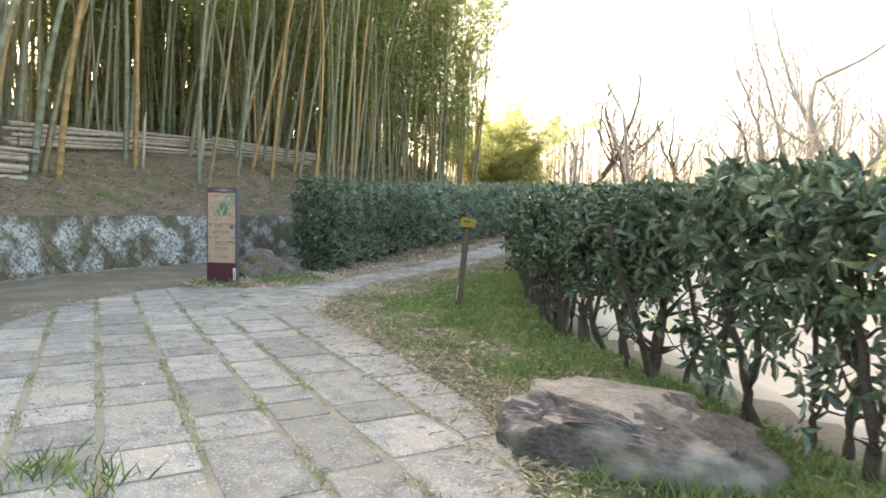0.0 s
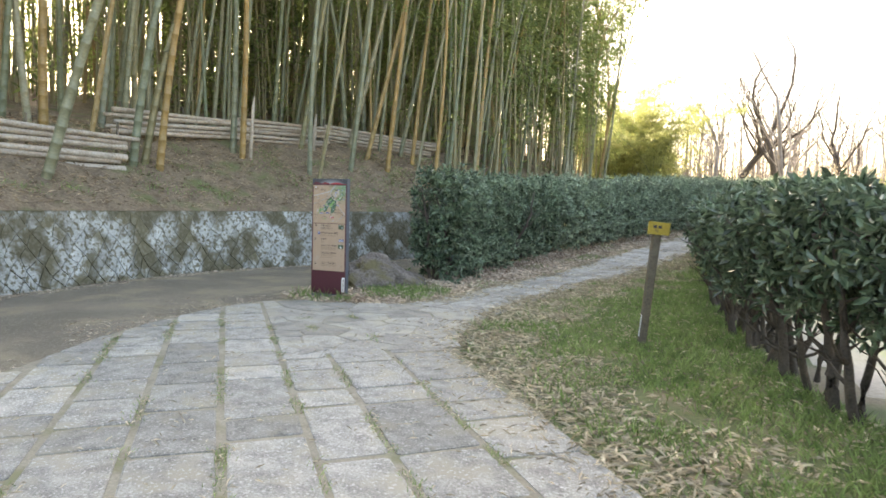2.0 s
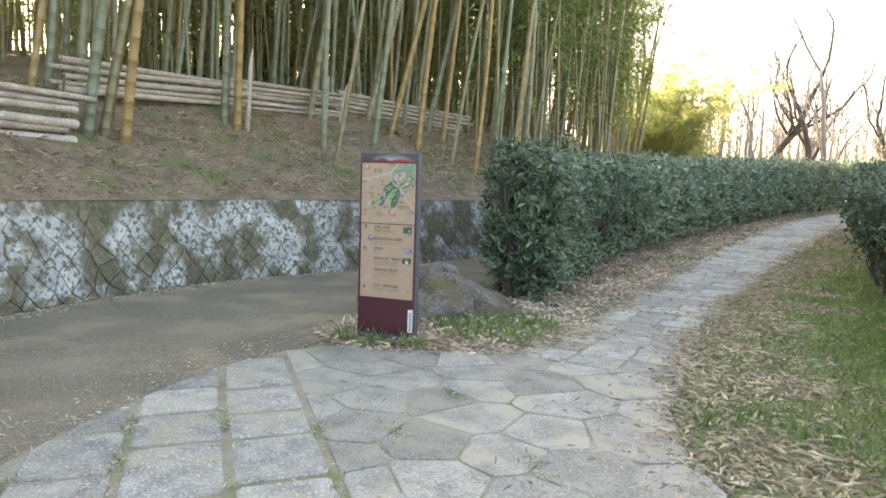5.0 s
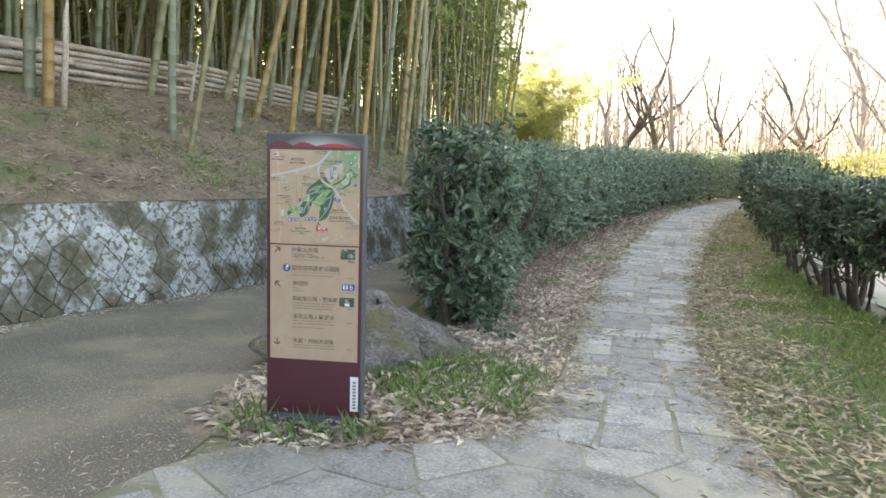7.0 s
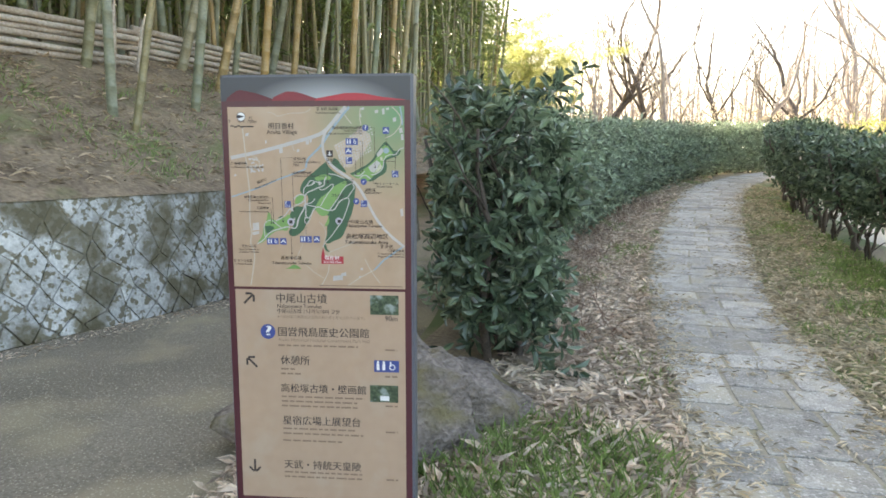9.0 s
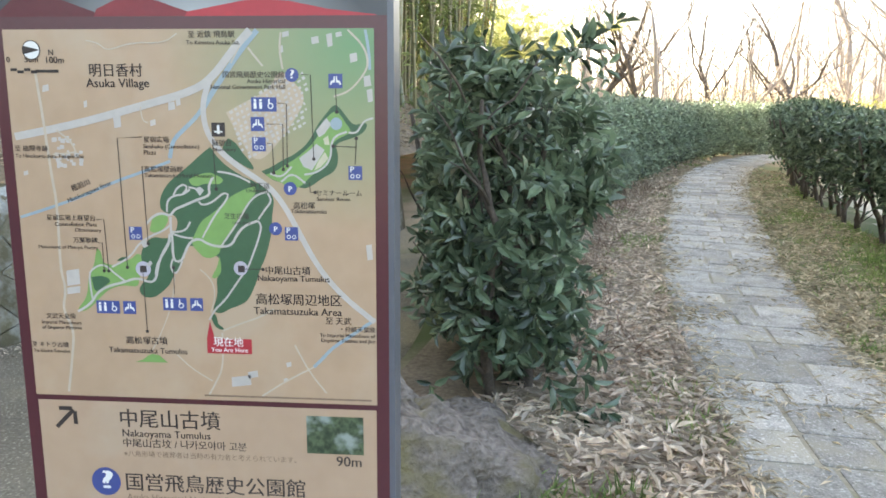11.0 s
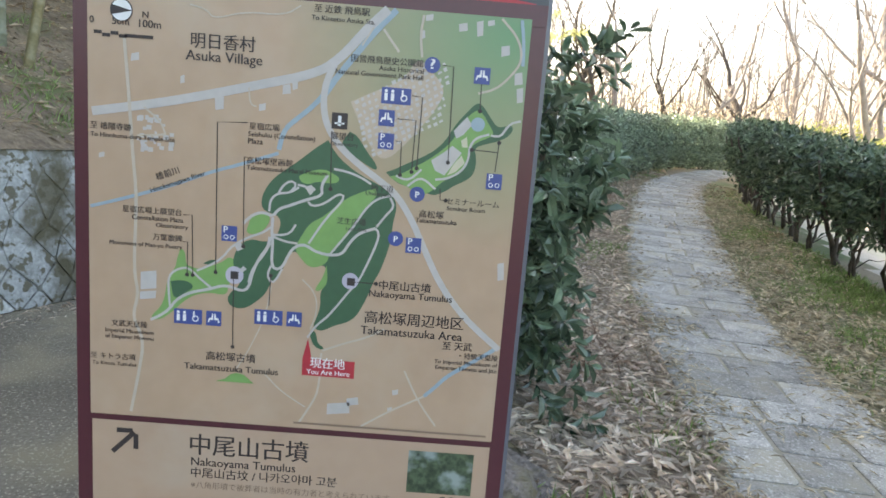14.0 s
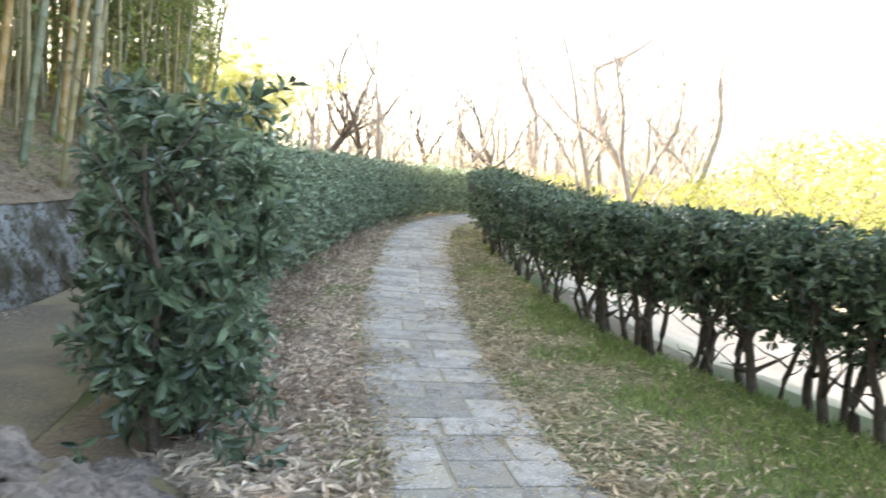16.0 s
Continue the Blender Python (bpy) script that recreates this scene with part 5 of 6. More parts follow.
    line("path_line", [(493, 400), (505, 399), (511, 410), (517, 417), (528, 420)], 0.0028, 18.68, M_MAPROAD)
    line("path_line", [(491, 401), (475, 396), (468, 385), (468, 367), (460, 353), (444, 343), (429, 341)], 0.0028, 18.71, M_MAPROAD)
    line("path_line", [(395, 330), (411, 344), (430, 329)], 0.0028, 18.74, M_MAPROAD)
    line("path_line", [(380, 342), (396, 336), (411, 352)], 0.0028, 18.77, M_MAPROAD)
    line("path_line", [(230, 216), (225, 204), (231, 192), (238, 200), (244, 213)], 0.0028, 18.8, M_MAPROAD)
    area("house_block", [(53, 463), (62, 465), (62, 456), (52, 454)], 16.264, M_MAPROAD, False)
    area("house_block", [(112, 441), (117, 443), (117, 434), (112, 432)], 16.265, M_MAPROAD, False)
    area("house_block", [(154, 419), (165, 421), (165, 406), (155, 404)], 16.266, M_MAPROAD, False)
    area("house_block", [(208, 415), (216, 417), (216, 409), (208, 407)], 16.267, M_MAPROAD, False)
    area("house_block", [(236, 440), (245, 442), (246, 431), (236, 429)], 16.268, M_MAPROAD, False)
    area("house_block", [(247, 447), (254, 449), (254, 437), (248, 435)], 16.269, M_MAPROAD, False)
    area("house_block", [(65, 195), (85, 198), (85, 175), (65, 172)], 16.27, M_MAPROAD, False)
    area("house_block", [(64, 169), (85, 172), (84, 162), (64, 159)], 16.271, M_MAPROAD, False)
    area("house_block", [(310, 37), (339, 41), (340, 26), (310, 22)], 16.272, M_MAPROAD, False)
    area("house_block", [(335, 46), (350, 49), (351, 39), (336, 36)], 16.273, M_MAPROAD, False)
    area("house_block", [(443, 528), (453, 530), (454, 521), (444, 519)], 16.274, M_MAPROAD, False)
    area("house_block", [(464, 532), (472, 534), (473, 517), (466, 515)], 16.275, M_MAPROAD, False)
    area("house_block", [(477, 534), (485, 536), (486, 530), (478, 528)], 16.276, M_MAPROAD, False)
    area("house_block", [(403, 535), (412, 537), (412, 530), (403, 528)], 16.277, M_MAPROAD, False)
    area("house_block", [(398, 516), (403, 518), (404, 509), (399, 507)], 16.278, M_MAPROAD, False)
    area("house_block", [(496, 506), (506, 508), (507, 497), (497, 494)], 16.279, M_MAPROAD, False)
    area("house_block", [(515, 476), (524, 478), (526, 464), (516, 462)], 16.28, M_MAPROAD, False)
    area("house_block", [(519, 458), (527, 460), (528, 443), (521, 441)], 16.281, M_MAPROAD, False)
    area("house_block", [(389, 37), (395, 39), (396, 33), (390, 31)], 16.282, M_MAPROAD, False)
    area("house_block", [(13, 341), (20, 343), (20, 337), (13, 335)], 16.283, M_MAPROAD, False)
    area("house_block", [(394, 62), (402, 64), (402, 57), (395, 55)], 16.284, M_MAPROAD, False)
    area("house_block", [(516, 241), (524, 243), (526, 221), (518, 219)], 16.285, M_MAPROAD, False)
    for k in range(150):        # rows of small houses between the slanting streets
        i, j = k % 15, k // 15
        a, b = 325 + 7.2 * i + 2.0 * j + random.uniform(-0.8, 0.8), 424 + 4.4 * i - 7.4 * j + random.uniform(-0.8, 0.8)
        if a > 434 or b < 356 + max(0, a - 362) * 0.75 or b > 478:
            continue
        w, h = random.uniform(2.2, 4.6), random.uniform(2.2, 4.2)
        flat("house_block", U([(a, b), (a + w, b + w * 0.6), (a + w - h * 0.5, b + w * 0.6 + h), (a - h * 0.5, b + h)]), 13.3 + 0.002 * k, M_MAPROAD, mp)
    for k in range(34):
        a, b, w = random.uniform(58, 100), random.uniform(346, 388), random.uniform(3, 7)
        rect("house_block", -0.265 + a / 1000, 1.11 + b / 1000, w / 1000, w * 0.9 / 1000, 16.4 + 0.004 * k, M_MAPROAD, mp)
    for k, (a, b, r) in enumerate(((184, 200, 0.0115), (331, 204, 0.0105))):
        disc("mound_mark", -0.265 + a / 1000, 1.11 + b / 1000, r, 19, M_MAPLILAC, mp)
    disc("pond", -0.265 + 0.476, 1.11 + 0.412, 0.0085, 18.98, M_MAPWATER, mp)
    for ln in ([(195, 392), (158, 390), (160, 202)], [(194, 350), (192, 350), (194, 238)], [(118, 272), (129, 273), (131, 196)], [(118, 238), (124, 238), (124, 196)], [(298, 390), (300, 319)], [(428, 479), (441, 478), (443, 363)], [(393, 440), (406, 439), (405, 353)],
               [(377, 411), (400, 411), (399, 348)], [(377, 384), (384, 384), (385, 343)], [(476, 460), (477, 428)], [(502, 356), (504, 392)], [(504, 380), (471, 381)], [(229, 163), (230, 203)], [(183, 195), (184, 105)], [(332, 203), (364, 203)], [(436, 330), (437, 316), (444, 316)]):
        stroke("leader_line", U(ln), 0.0012, 19, M_INK, mp)
        disc("dot", *U(ln[-1:])[0], 0.0026, 20, M_INK, mp, 10)
    for a, b in ((184, 200), (332, 203)):
        rect("square_mark", -0.265 + (a - 5) / 1000, 1.11 + (b - 5) / 1000, 0.01, 0.01, 20, M_INK, mp)

    def icon(a, b, w, h, kind):
        u, v = -0.265 + a / 1000, 1.11 + b / 1000
        k = rect("pictogram", u - w / 2, v - h / 2, w, h, 20, M_INK if kind == "view" else M_BLUE, mp)
        if kind == "wc":
            for dx in (-0.0125, -0.0045):
                rect("figure_bar", u + dx - 0.002, v - 0.006, 0.004, 0.009, 21, M_WHITE, k)
                disc("figure_dot", u + dx, v + 0.0055, 0.002, 21, M_WHITE, k, 10)
            disc("wheel", u + 0.0095, v - 0.002, 0.0042, 21, M_WHITE, k, 14)
            disc("hub", u + 0.0095, v - 0.002, 0.0028, 22, M_BLUE, k, 14)
            rect("figure_bar", u + 0.0065, v - 0.001, 0.002, 0.0085, 22, M_WHITE, k)
        elif kind == "rest":
            for e in (-1, 1):
                flat("figure_shape", [(u + e * 0.0078, v - 0.0052), (u + e * 0.0062, v + 0.0002), (u + e * 0.003, v + 0.001), (u + e * 0.0022, v + 0.0066), (u + e * 0.0006, v + 0.0062), (u + e * 0.0008, v - 0.002), (u + e * 0.005, v - 0.0022), (u + e * 0.0058, v - 0.0052)], 21, M_WHITE, k)
        elif kind == "bike":
            write("P", u - 0.007, v + 0.001, 0.005, 21, M_WHITE, k)
            for dx in (-0.004, 0.004):
                disc("wheel", u + dx, v - 0.0045, 0.003, 21, M_WHITE, k, 12)
                disc("hub", u + dx, v - 0.0045, 0.002, 22, M_BLUE, k, 12)
        else:
            rect("figure_bar", u - 0.002, v - 0.006, 0.004, 0.012, 21, M_WHITE, k)
            rect("figure_bar", u - 0.006, v - 0.004, 0.012, 0.002, 21, M_WHITE, k)

    for a, b, kind in ((476, 470, "rest"), (364, 411, "rest"), (365, 383, "bike"), (176, 253, "bike"), (502, 344, "bike"), (408, 256, "bike"), (159, 141, "rest"), (262, 148, "rest"), (307, 403, "view")):
        icon(a, b, 0.0195, 0.0195, kind)
    for a, b in ((374, 438), (126, 141), (229, 148)):
        icon(a, b, 0.036, 0.0195, "wc")
    for a, b, s in ((408, 321, "P"), (385, 263, "P"), (415, 478, "?")):
        c = disc("round_pictogram", -0.265 + a / 1000, 1.11 + b / 1000, 0.0095, 20, M_BLUE, mp)
        write(s, -0.265 + a / 1000 - 0.0024, 1.11 + b / 1000 - 0.0043, 0.0048, 21, M_WHITE, c, heavy=0.05, tall=0.72 if s == "?" else 1.0)
    flag = flat("here_flag", U([(275, 74), (343, 74), (343, 97), (287, 97), (281, 124), (275, 97)]), 21, M_RED, mp)
    write("現在地", -0.265 + 0.285, 1.11 + 0.0865, 0.045, 22, M_WHITE, flag)
    write("You Are Here", -0.265 + 0.281, 1.11 + 0.0765, 0.056, 22, M_WHITE, flag)
    flat("mound", U([(163, 57), (175, 61), (183, 68), (190, 70), (200, 68), (213, 57)]), 20, M_MAPGREEN, mp)
    comp = disc("compass", -0.265 + 0.041, 1.11 + 0.512, 0.0135, 20, M_INK, mp)
    disc("compass_face", -0.265 + 0.041, 1.11 + 0.512, 0.0122, 21, M_WHITE, comp)
    flat("needle", U([(29, 518), (54, 512), (29, 506)]), 22, M_INK, comp)
    for k in range(4):
        rect("scale_bar", -0.265 + 0.008 + 0.01 * k, 1.11 + 0.483 - 0.003 * (k % 2), 0.0095, 0.004, 20, M_INK, mp)
    rect("scale_bar", -0.265 + 0.045, 1.11 + 0.481, 0.034, 0.004, 20, M_INK, mp)
    lines = [("明日香村", 124, 477, 77), ("Asuka Village", 118, 461, 92), ("至 檜隈寺跡", 3, 371, 50), ("To Hinokuma-dera Temple Site", 3, 361, 103), ("星宿広場", 197, 385, 37), ("Seishuku (Constellation)", 196, 376, 82), ("Plaza", 196, 367, 18),
             ("高松塚壁画館", 195, 343, 57), ("Takamatsuzuka Mural Museum", 195, 335, 100), ("文武天皇陵", 28, 122, 46), ("Imperial Mausoleum", 20, 113, 62), ("of Emperor Mommu", 20, 105, 62), ("至 キトラ古墳", 1, 77, 58), ("To Kitora Tumulus", 3, 68, 57),
             ("高松塚古墳", 150, 86, 64), ("Takamatsuzuka Tumulus", 122, 71, 122), ("中尾山古墳", 368, 197, 66), ("Nakaoyama Tumulus", 356, 186, 106), ("高松塚周辺地区", 352, 152, 127), ("Takamatsuzuka Area", 348, 136, 131), ("至 天武", 455, 124, 38),
             ("セミナールーム", 445, 312, 66), ("Seminar Room", 446, 304, 48), ("高松塚", 412, 293, 31), ("Takamatsuzuka", 408, 286, 52), ("芝生広場", 310, 277, 36), ("Lawn Area", 322, 269, 26), ("地下道", 350, 321, 28), ("Underpass", 344, 315, 32),
             ("至 近鉄 飛鳥駅", 270, 529, 66), ("To Kintetsu Asuka Sta.", 267, 519, 76), ("展望台", 297, 381, 28), ("Observatory", 297, 373, 34), ("0", 3, 495, 5), ("50m", 30, 495, 20), ("100m", 62, 494, 26), ("N", 66, 505, 7)]
    for body, a, b, wd in lines:
        write(body, -0.265 + a / 1000, 1.11 + b / 1000, wd / 1000, 20, M_INK, mp)
    for body, a, b, wd in (("星宿広場上展望台", 116, 271, 74), ("Constellation Plaza", 118, 262, 64), ("Observatory", 124, 254, 40), ("万葉歌碑", 117, 238, 37), ("Monument of Man-yo Poetry", 117, 228, 91), ("・持統天皇陵", 528, 113, 50), ("To Imperial Mausoleum of", 528, 104, 82), ("Emperor Temmu and Jito", 528, 96, 80),
                           ("国営飛鳥歴史公園館", 404, 475, 87), ("Asuka Historical", 405, 467, 54), ("National Government Park Hall", 405, 459, 106)):
        write(body, -0.265 + a / 1000, 1.11 + b / 1000, wd / 1000, 20, M_INK, mp, align="right")
    write("檜前川", -0.265 + 0.085, 1.11 + 0.313, 0.03, 20, M_INK, mp, turn=22)
    write("Hinokumagawa River", -0.265 + 0.078, 1.11 + 0.297, 0.072, 20, M_INK, mp, turn=22)
    rect("small_print", -0.265 + 0.267, 1.11 + 0.006, 0.255, 0.0028, 20, M_INK2, mp)

    # text panel
    tp = rect("text_panel", -0.263, 0.43, 0.527, 0.672, 12, M_TAN, sign_root, "tan direction panel with arrows and place names")

    def T(a, b):
        return -0.265 + a / 1000, 0.43 + b / 1000

    def arrow(a, b, turn):
        u, v = T(a, b)
        ca, sa = math.cos(radians(turn)), math.sin(radians(turn))

        def R(pts):
            return [(u + x * ca - y * sa, v + x * sa + y * ca) for x, y in pts]
        k = stroke("arrow", R([(-0.022, 0), (0.019, 0)]), 0.0065, 14, M_INK, tp)
        stroke("arrow_head", R([(0.004, 0.018), (0.019, 0.003)]), 0.0065, 14, M_INK, k)
        stroke("arrow_head", R([(0.004, -0.018), (0.019, -0.003)]), 0.0065, 15, M_INK, k)

    def bars(a, b, wd, rows=1, h=5.5):
        for k in range(rows):
            u, v = T(a, b - 15 * k)
            x = 0.0
            while x < wd:
                ln = min(random.uniform(12, 34), wd - x)
                rect("small_print", u + x / 1000, v, ln / 1000, h / 1000, 14, M_INK2, tp)
                x += ln + 5

    arrow(44, 643, 45)
    arrow(47, 442, 135)
    arrow(44, 102, -90)
    for body, a, b, wd in (("中尾山古墳", 131, 634, 157), ("国営飛鳥歴史公園館", 133, 529, 284), ("休憩所", 138, 439, 92), ("高松塚古墳・壁画館", 137, 350, 268), ("星宿広場上展望台", 140, 245, 246), ("天武・持統天皇陵", 140, 100, 246)):
        write(body, *T(a, b), wd / 1000, 14, M_INK, tp)
    write("Nakaoyama Tumulus", *T(133, 616), 0.139, 14, M_INK, tp)
    write("中尾山古坟 / 나카오야마 고분", *T(133, 600), 0.195, 14, M_INK, tp)
    write("※八角形墳で被葬者は当時の有力者と考えられています。", *T(133, 584), 0.272, 14, M_INK2, tp)
    write("90m", *T(467, 581), 0.038, 14, M_INK, tp)
    write("Asuka Historical National Government Park Hall", *T(133, 511), 0.285, 14, M_INK2, tp)
    bars(133, 495, 250)
    bars(138, 420, 46)
    bars(138, 405, 64)
    bars(138, 331, 262)
    bars(138, 316, 240, 2)
    bars(140, 227, 230)
    bars(140, 211, 255)
    bars(138, 188, 190, 1)
    bars(140, 83, 250, 2)
    for b in (488, 404, 310, 226, 70):
        bars(466, b, 38)
    q = disc("round_pictogram", *T(101, 540), 0.0235, 14, M_BLUE, tp)
    write("?", T(101, 540)[0] - 0.0062, T(101, 540)[1] - 0.0115, 0.0125, 15, M_WHITE, q, heavy=0.09, tall=0.72)
    p = rect("pictogram", *T(432, 421), 0.077, 0.037, 14, M_BLUE, tp)
    for dx in (12, 30):
        u, v = T(432 + dx, 440)
        rect("figure_bar", u - 0.0045, v - 0.013, 0.009, 0.02, 15, M_WHITE, p)
        disc("figure_dot", u, v + 0.0115, 0.0042, 15, M_WHITE, p, 12)
    u, v = T(488, 437)
    disc("wheel", u, v, 0.0095, 15, M_WHITE, p)
    disc("hub", u, v, 0.0065, 16, M_BLUE, p)
    rect("figure_bar", u - 0.007, v + 0.001, 0.004, 0.017, 17, M_WHITE, p)
    rect("photograph", *T(422, 600), 0.087, 0.06, 14, M_PHOTO, tp, "small printed photograph of trees")
    ph = rect("photograph", *T(418, 325), 0.088, 0.054, 14, M_PHOTO, tp, "small printed photograph of a green mound")
    rect("photo_label", *T(450, 330), 0.028, 0.015, 15, M_WHITE, ph)
    rect("sticker", 0.224, 0.136, 0.048, 0.207, 12, M_WHITE, sign_root, "white vertical sticker with faded print")
    for k in range(9):
        rect("small_print", 0.238, 0.15 + 0.019 * k, 0.02, 0.012, 13, M_INK2, sign_root)


build_sign()


# ---- leaf litter and grass ----
def lay_leaves(name, pts, zf, size, mat, label, category, narrow=0.15, up=0.42):
    n = len(pts)
    P = np.column_stack([pts, [zf(x, y) for x, y in pts]])
    P[:, 2] += rng.uniform(0.004, 0.022, n)
    a = rng.uniform(0, 6.283, n)
    D = np.column_stack([np.cos(a), np.sin(a), rng.normal(0, up * 0.6, n)])
    N = np.column_stack([rng.normal(0, up, (n, 2)), np.ones(n)])
    L = rng.uniform(0.35, 1.3, n) * size
    V, F = leaves(P, D, N, L, L * narrow, fold=0.35)
    return tagged(part(name, V, F, mat), label, category, kind="stuff")


def gz(x, y):
    return float(ground_z(x, y))


def blotch(x, y, s, seed):
    return np.array([noise.noise((u * s, v * s, seed)) for u, v in zip(np.atleast_1d(x), np.atleast_1d(y))])


def to_line(line, x, y):
    p = resample(line, 0.3)
    return np.sqrt(((p[None, :, 0] - np.atleast_1d(x)[:, None]) ** 2 + (p[None, :, 1] - np.atleast_1d(y)[:, None]) ** 2).min(1))


VERGE_R = np.array([q for q in PAVE_R if q[1] < 28] + [q for q in HEDGE_R if q[1] < 28][::-1])
VERGE_L = np.array(PATH_L[:11] + HEDGE_L[:8][::-1] + [(-6.5, 12.6), (-7.0, 11.4), (-7.0, 10.4)])
near_first = lambda x, y: np.clip(1.5 - np.abs(y - 9) / 14, 0.15, 1)
pts = scatter(VERGE_R, 38000, lambda x, y: near_first(x, y) * np.clip(1.0 - to_line(PAVE_R, x, y) / 1.6 + 1.1 * blotch(x, y, 1.1, 3), 0.14, 1))
lay_leaves("leaf_litter", pts, gz, 0.1, M_LITTER, "pale dry bamboo leaves strewn along the paving edge", "leaf litter", 0.2, 0.5)
pts = scatter(VERGE_L, 26000, lambda x, y: np.clip(1.2 - (y - 11) / 16, 0.2, 1) * np.clip(0.85 + 0.8 * blotch(x, y, 0.9, 6), 0.15, 1))
lay_leaves("leaf_litter", pts, gz, 0.11, M_LITTER_BROWN, "brown dry leaves lying between path and hedge", "leaf litter", 0.24, 0.55)
pts = scatter(VERGE_L, 15000, lambda x, y: np.clip(1.1 - to_line(PATH_L, x, y) / 0.8, 0.3, 1))
lay_leaves("leaf_litter", pts, gz, 0.08, M_LITTER, "pale dry leaves along the footpath's edge", "leaf litter")
bank_pts = []
for _ in range(48000):
    s = random.randrange(14, len(WALL_P) - 30)
    bank_pts.append(tuple(WALL_P[s] + (WALL_P[s + 1] - WALL_P[s]) * random.random() + WALL_N[s] * (0.3 + 4.2 * random.random())))
lay_leaves("leaf_litter", np.array(bank_pts), bank_z, 0.12, M_LITTER_BANK, "thick brown bamboo leaf litter on the bank", "leaf litter", 0.2, 0.5)
lane = np.vstack([np.array(PAVE_L[1:]) + [0.1, 0], (np.array(PAVE_L[1:]) - [0.9, 0])[::-1]])
lay_leaves("leaf_litter", scatter(lane, 2500, lambda x, y: np.clip(0.5 + 1.2 * blotch(x, y, 0.7, 9), 0, 1)), gz, 0.05, M_LITTER_BROWN, "small brown leaves gathered at the paving's edge", "leaf litter")


foot = WALL_P[(WALL_P[:, 1] > 6) & (WALL_P[:, 1] < 17)]
base_strip = np.vstack([foot + [0.02, -0.01], (foot + [0.3, -0.12])[::-1]])
lay_leaves("leaf_litter", scatter(base_strip, 2600), gz, 0.06, M_LITTER_BROWN, "dry leaves gathered along the foot of the wall", "leaf litter")


def grass(pts, h, label, zf=gz, mat=M_GRASS, wide=0.1):
    n = len(pts)
    P = np.column_stack([pts, [zf(x, y) - 0.01 for x, y in pts]])
    a = rng.uniform(0, 6.283, n)
    lean = rng.uniform(0.15, 1.0, n)
    D = np.column_stack([np.cos(a) * lean, np.sin(a) * lean, np.ones(n)])
    N = np.column_stack([np.cos(a + 1.57), np.sin(a + 1.57), rng.normal(0, 0.3, n)])
    N = np.cross(D, N)
    L = rng.uniform(0.4, 1.3, n) * h
    V, F = leaves(P, D, N, L, L * wide, fold=0.1)
    tagged(part("grass", V, F, mat), label, "grass", kind="stuff")


pts = scatter(VERGE_R, 46000, lambda x, y: near_first(x, y) * np.clip(-0.4 + to_line(PAVE_R, x, y) / 1.1 + 1.5 * blotch(x, y, 1.3, 1), 0.03, 1))
grass(pts, 0.1, "short green grass on the verge under the hedge", wide=0.075)
pts = scatter(VERGE_L, 2300, lambda x, y: np.clip(1.0 - np.hypot((x + 5.45) / 0.85, (y - 11.3) / 0.75) ** 2 + 1.1 * blotch(x, y, 2.2, 2), 0.0, 1))
grass(pts, 0.14, "green grass tufts round the sign's foot", wide=0.07)
sign_bed = np.array([(-7.0, 10.3), (-5.9, 10.15), (-5.0, 10.6), (-4.85, 11.6), (-5.3, 12.2), (-6.2, 11.2), (-7.0, 10.8)])
lay_leaves("leaf_litter", scatter(sign_bed, 1500), lambda x, y: gz(x, y) + 0.03, 0.12, M_LITTER_BROWN, "curled dry leaves caught in the grass by the sign", "leaf litter", 0.22, 0.6)
pts = scatter(VERGE_L, 3000, lambda x, y: np.clip(-0.2 + 1.6 * blotch(x, y, 1.4, 12), 0.0, 1) * (y > 11.8))
grass(pts, 0.09, "sparse green weeds among the dead leaves by the path", wide=0.08)
pts = scatter(np.array(PAVE_R[:6] + [(-2.6, 8.2), (-0.5, 7.4), (0.2, 6.6), (1.1, 4.6), (2.2, 2.0), (2.5, -0.5)]), 6000, lambda x, y: np.clip(0.25 + blotch(x, y, 1.1, 8), 0.02, 1))
grass(pts[:2600], 0.1, "longer grass round the boulder", wide=0.12)
tufts = np.vstack([np.column_stack([rng.normal(x, s, k), rng.normal(y, s, k)]) for x, y, s, k in ((-2.75, 2.8, 0.12, 90), (-2.35, 2.8, 0.1, 40), (0.1, 3.5, 0.12, 60), (0.5, 3.4, 0.14, 80), (-6.62, 10.27, 0.09, 60), (-5.95, 10.22, 0.07, 60), (-6.3, 10.15, 0.09, 50))])
grass(tufts, 0.17, "tall green grass tufts", wide=0.06)


tuft_at = []
for _ in range(130):
    k = random.randrange(40, len(WALL_P) - 34)
    x, y = WALL_P[k] + WALL_N[k] * random.uniform(0.5, 3.0)
    tuft_at.append(np.column_stack([rng.normal(x, 0.16, 70), rng.normal(y, 0.16, 70)]))
grass(np.vstack(tuft_at), 0.11, "grass and moss tufts on the bank below the fence", bank_z, wide=0.07)


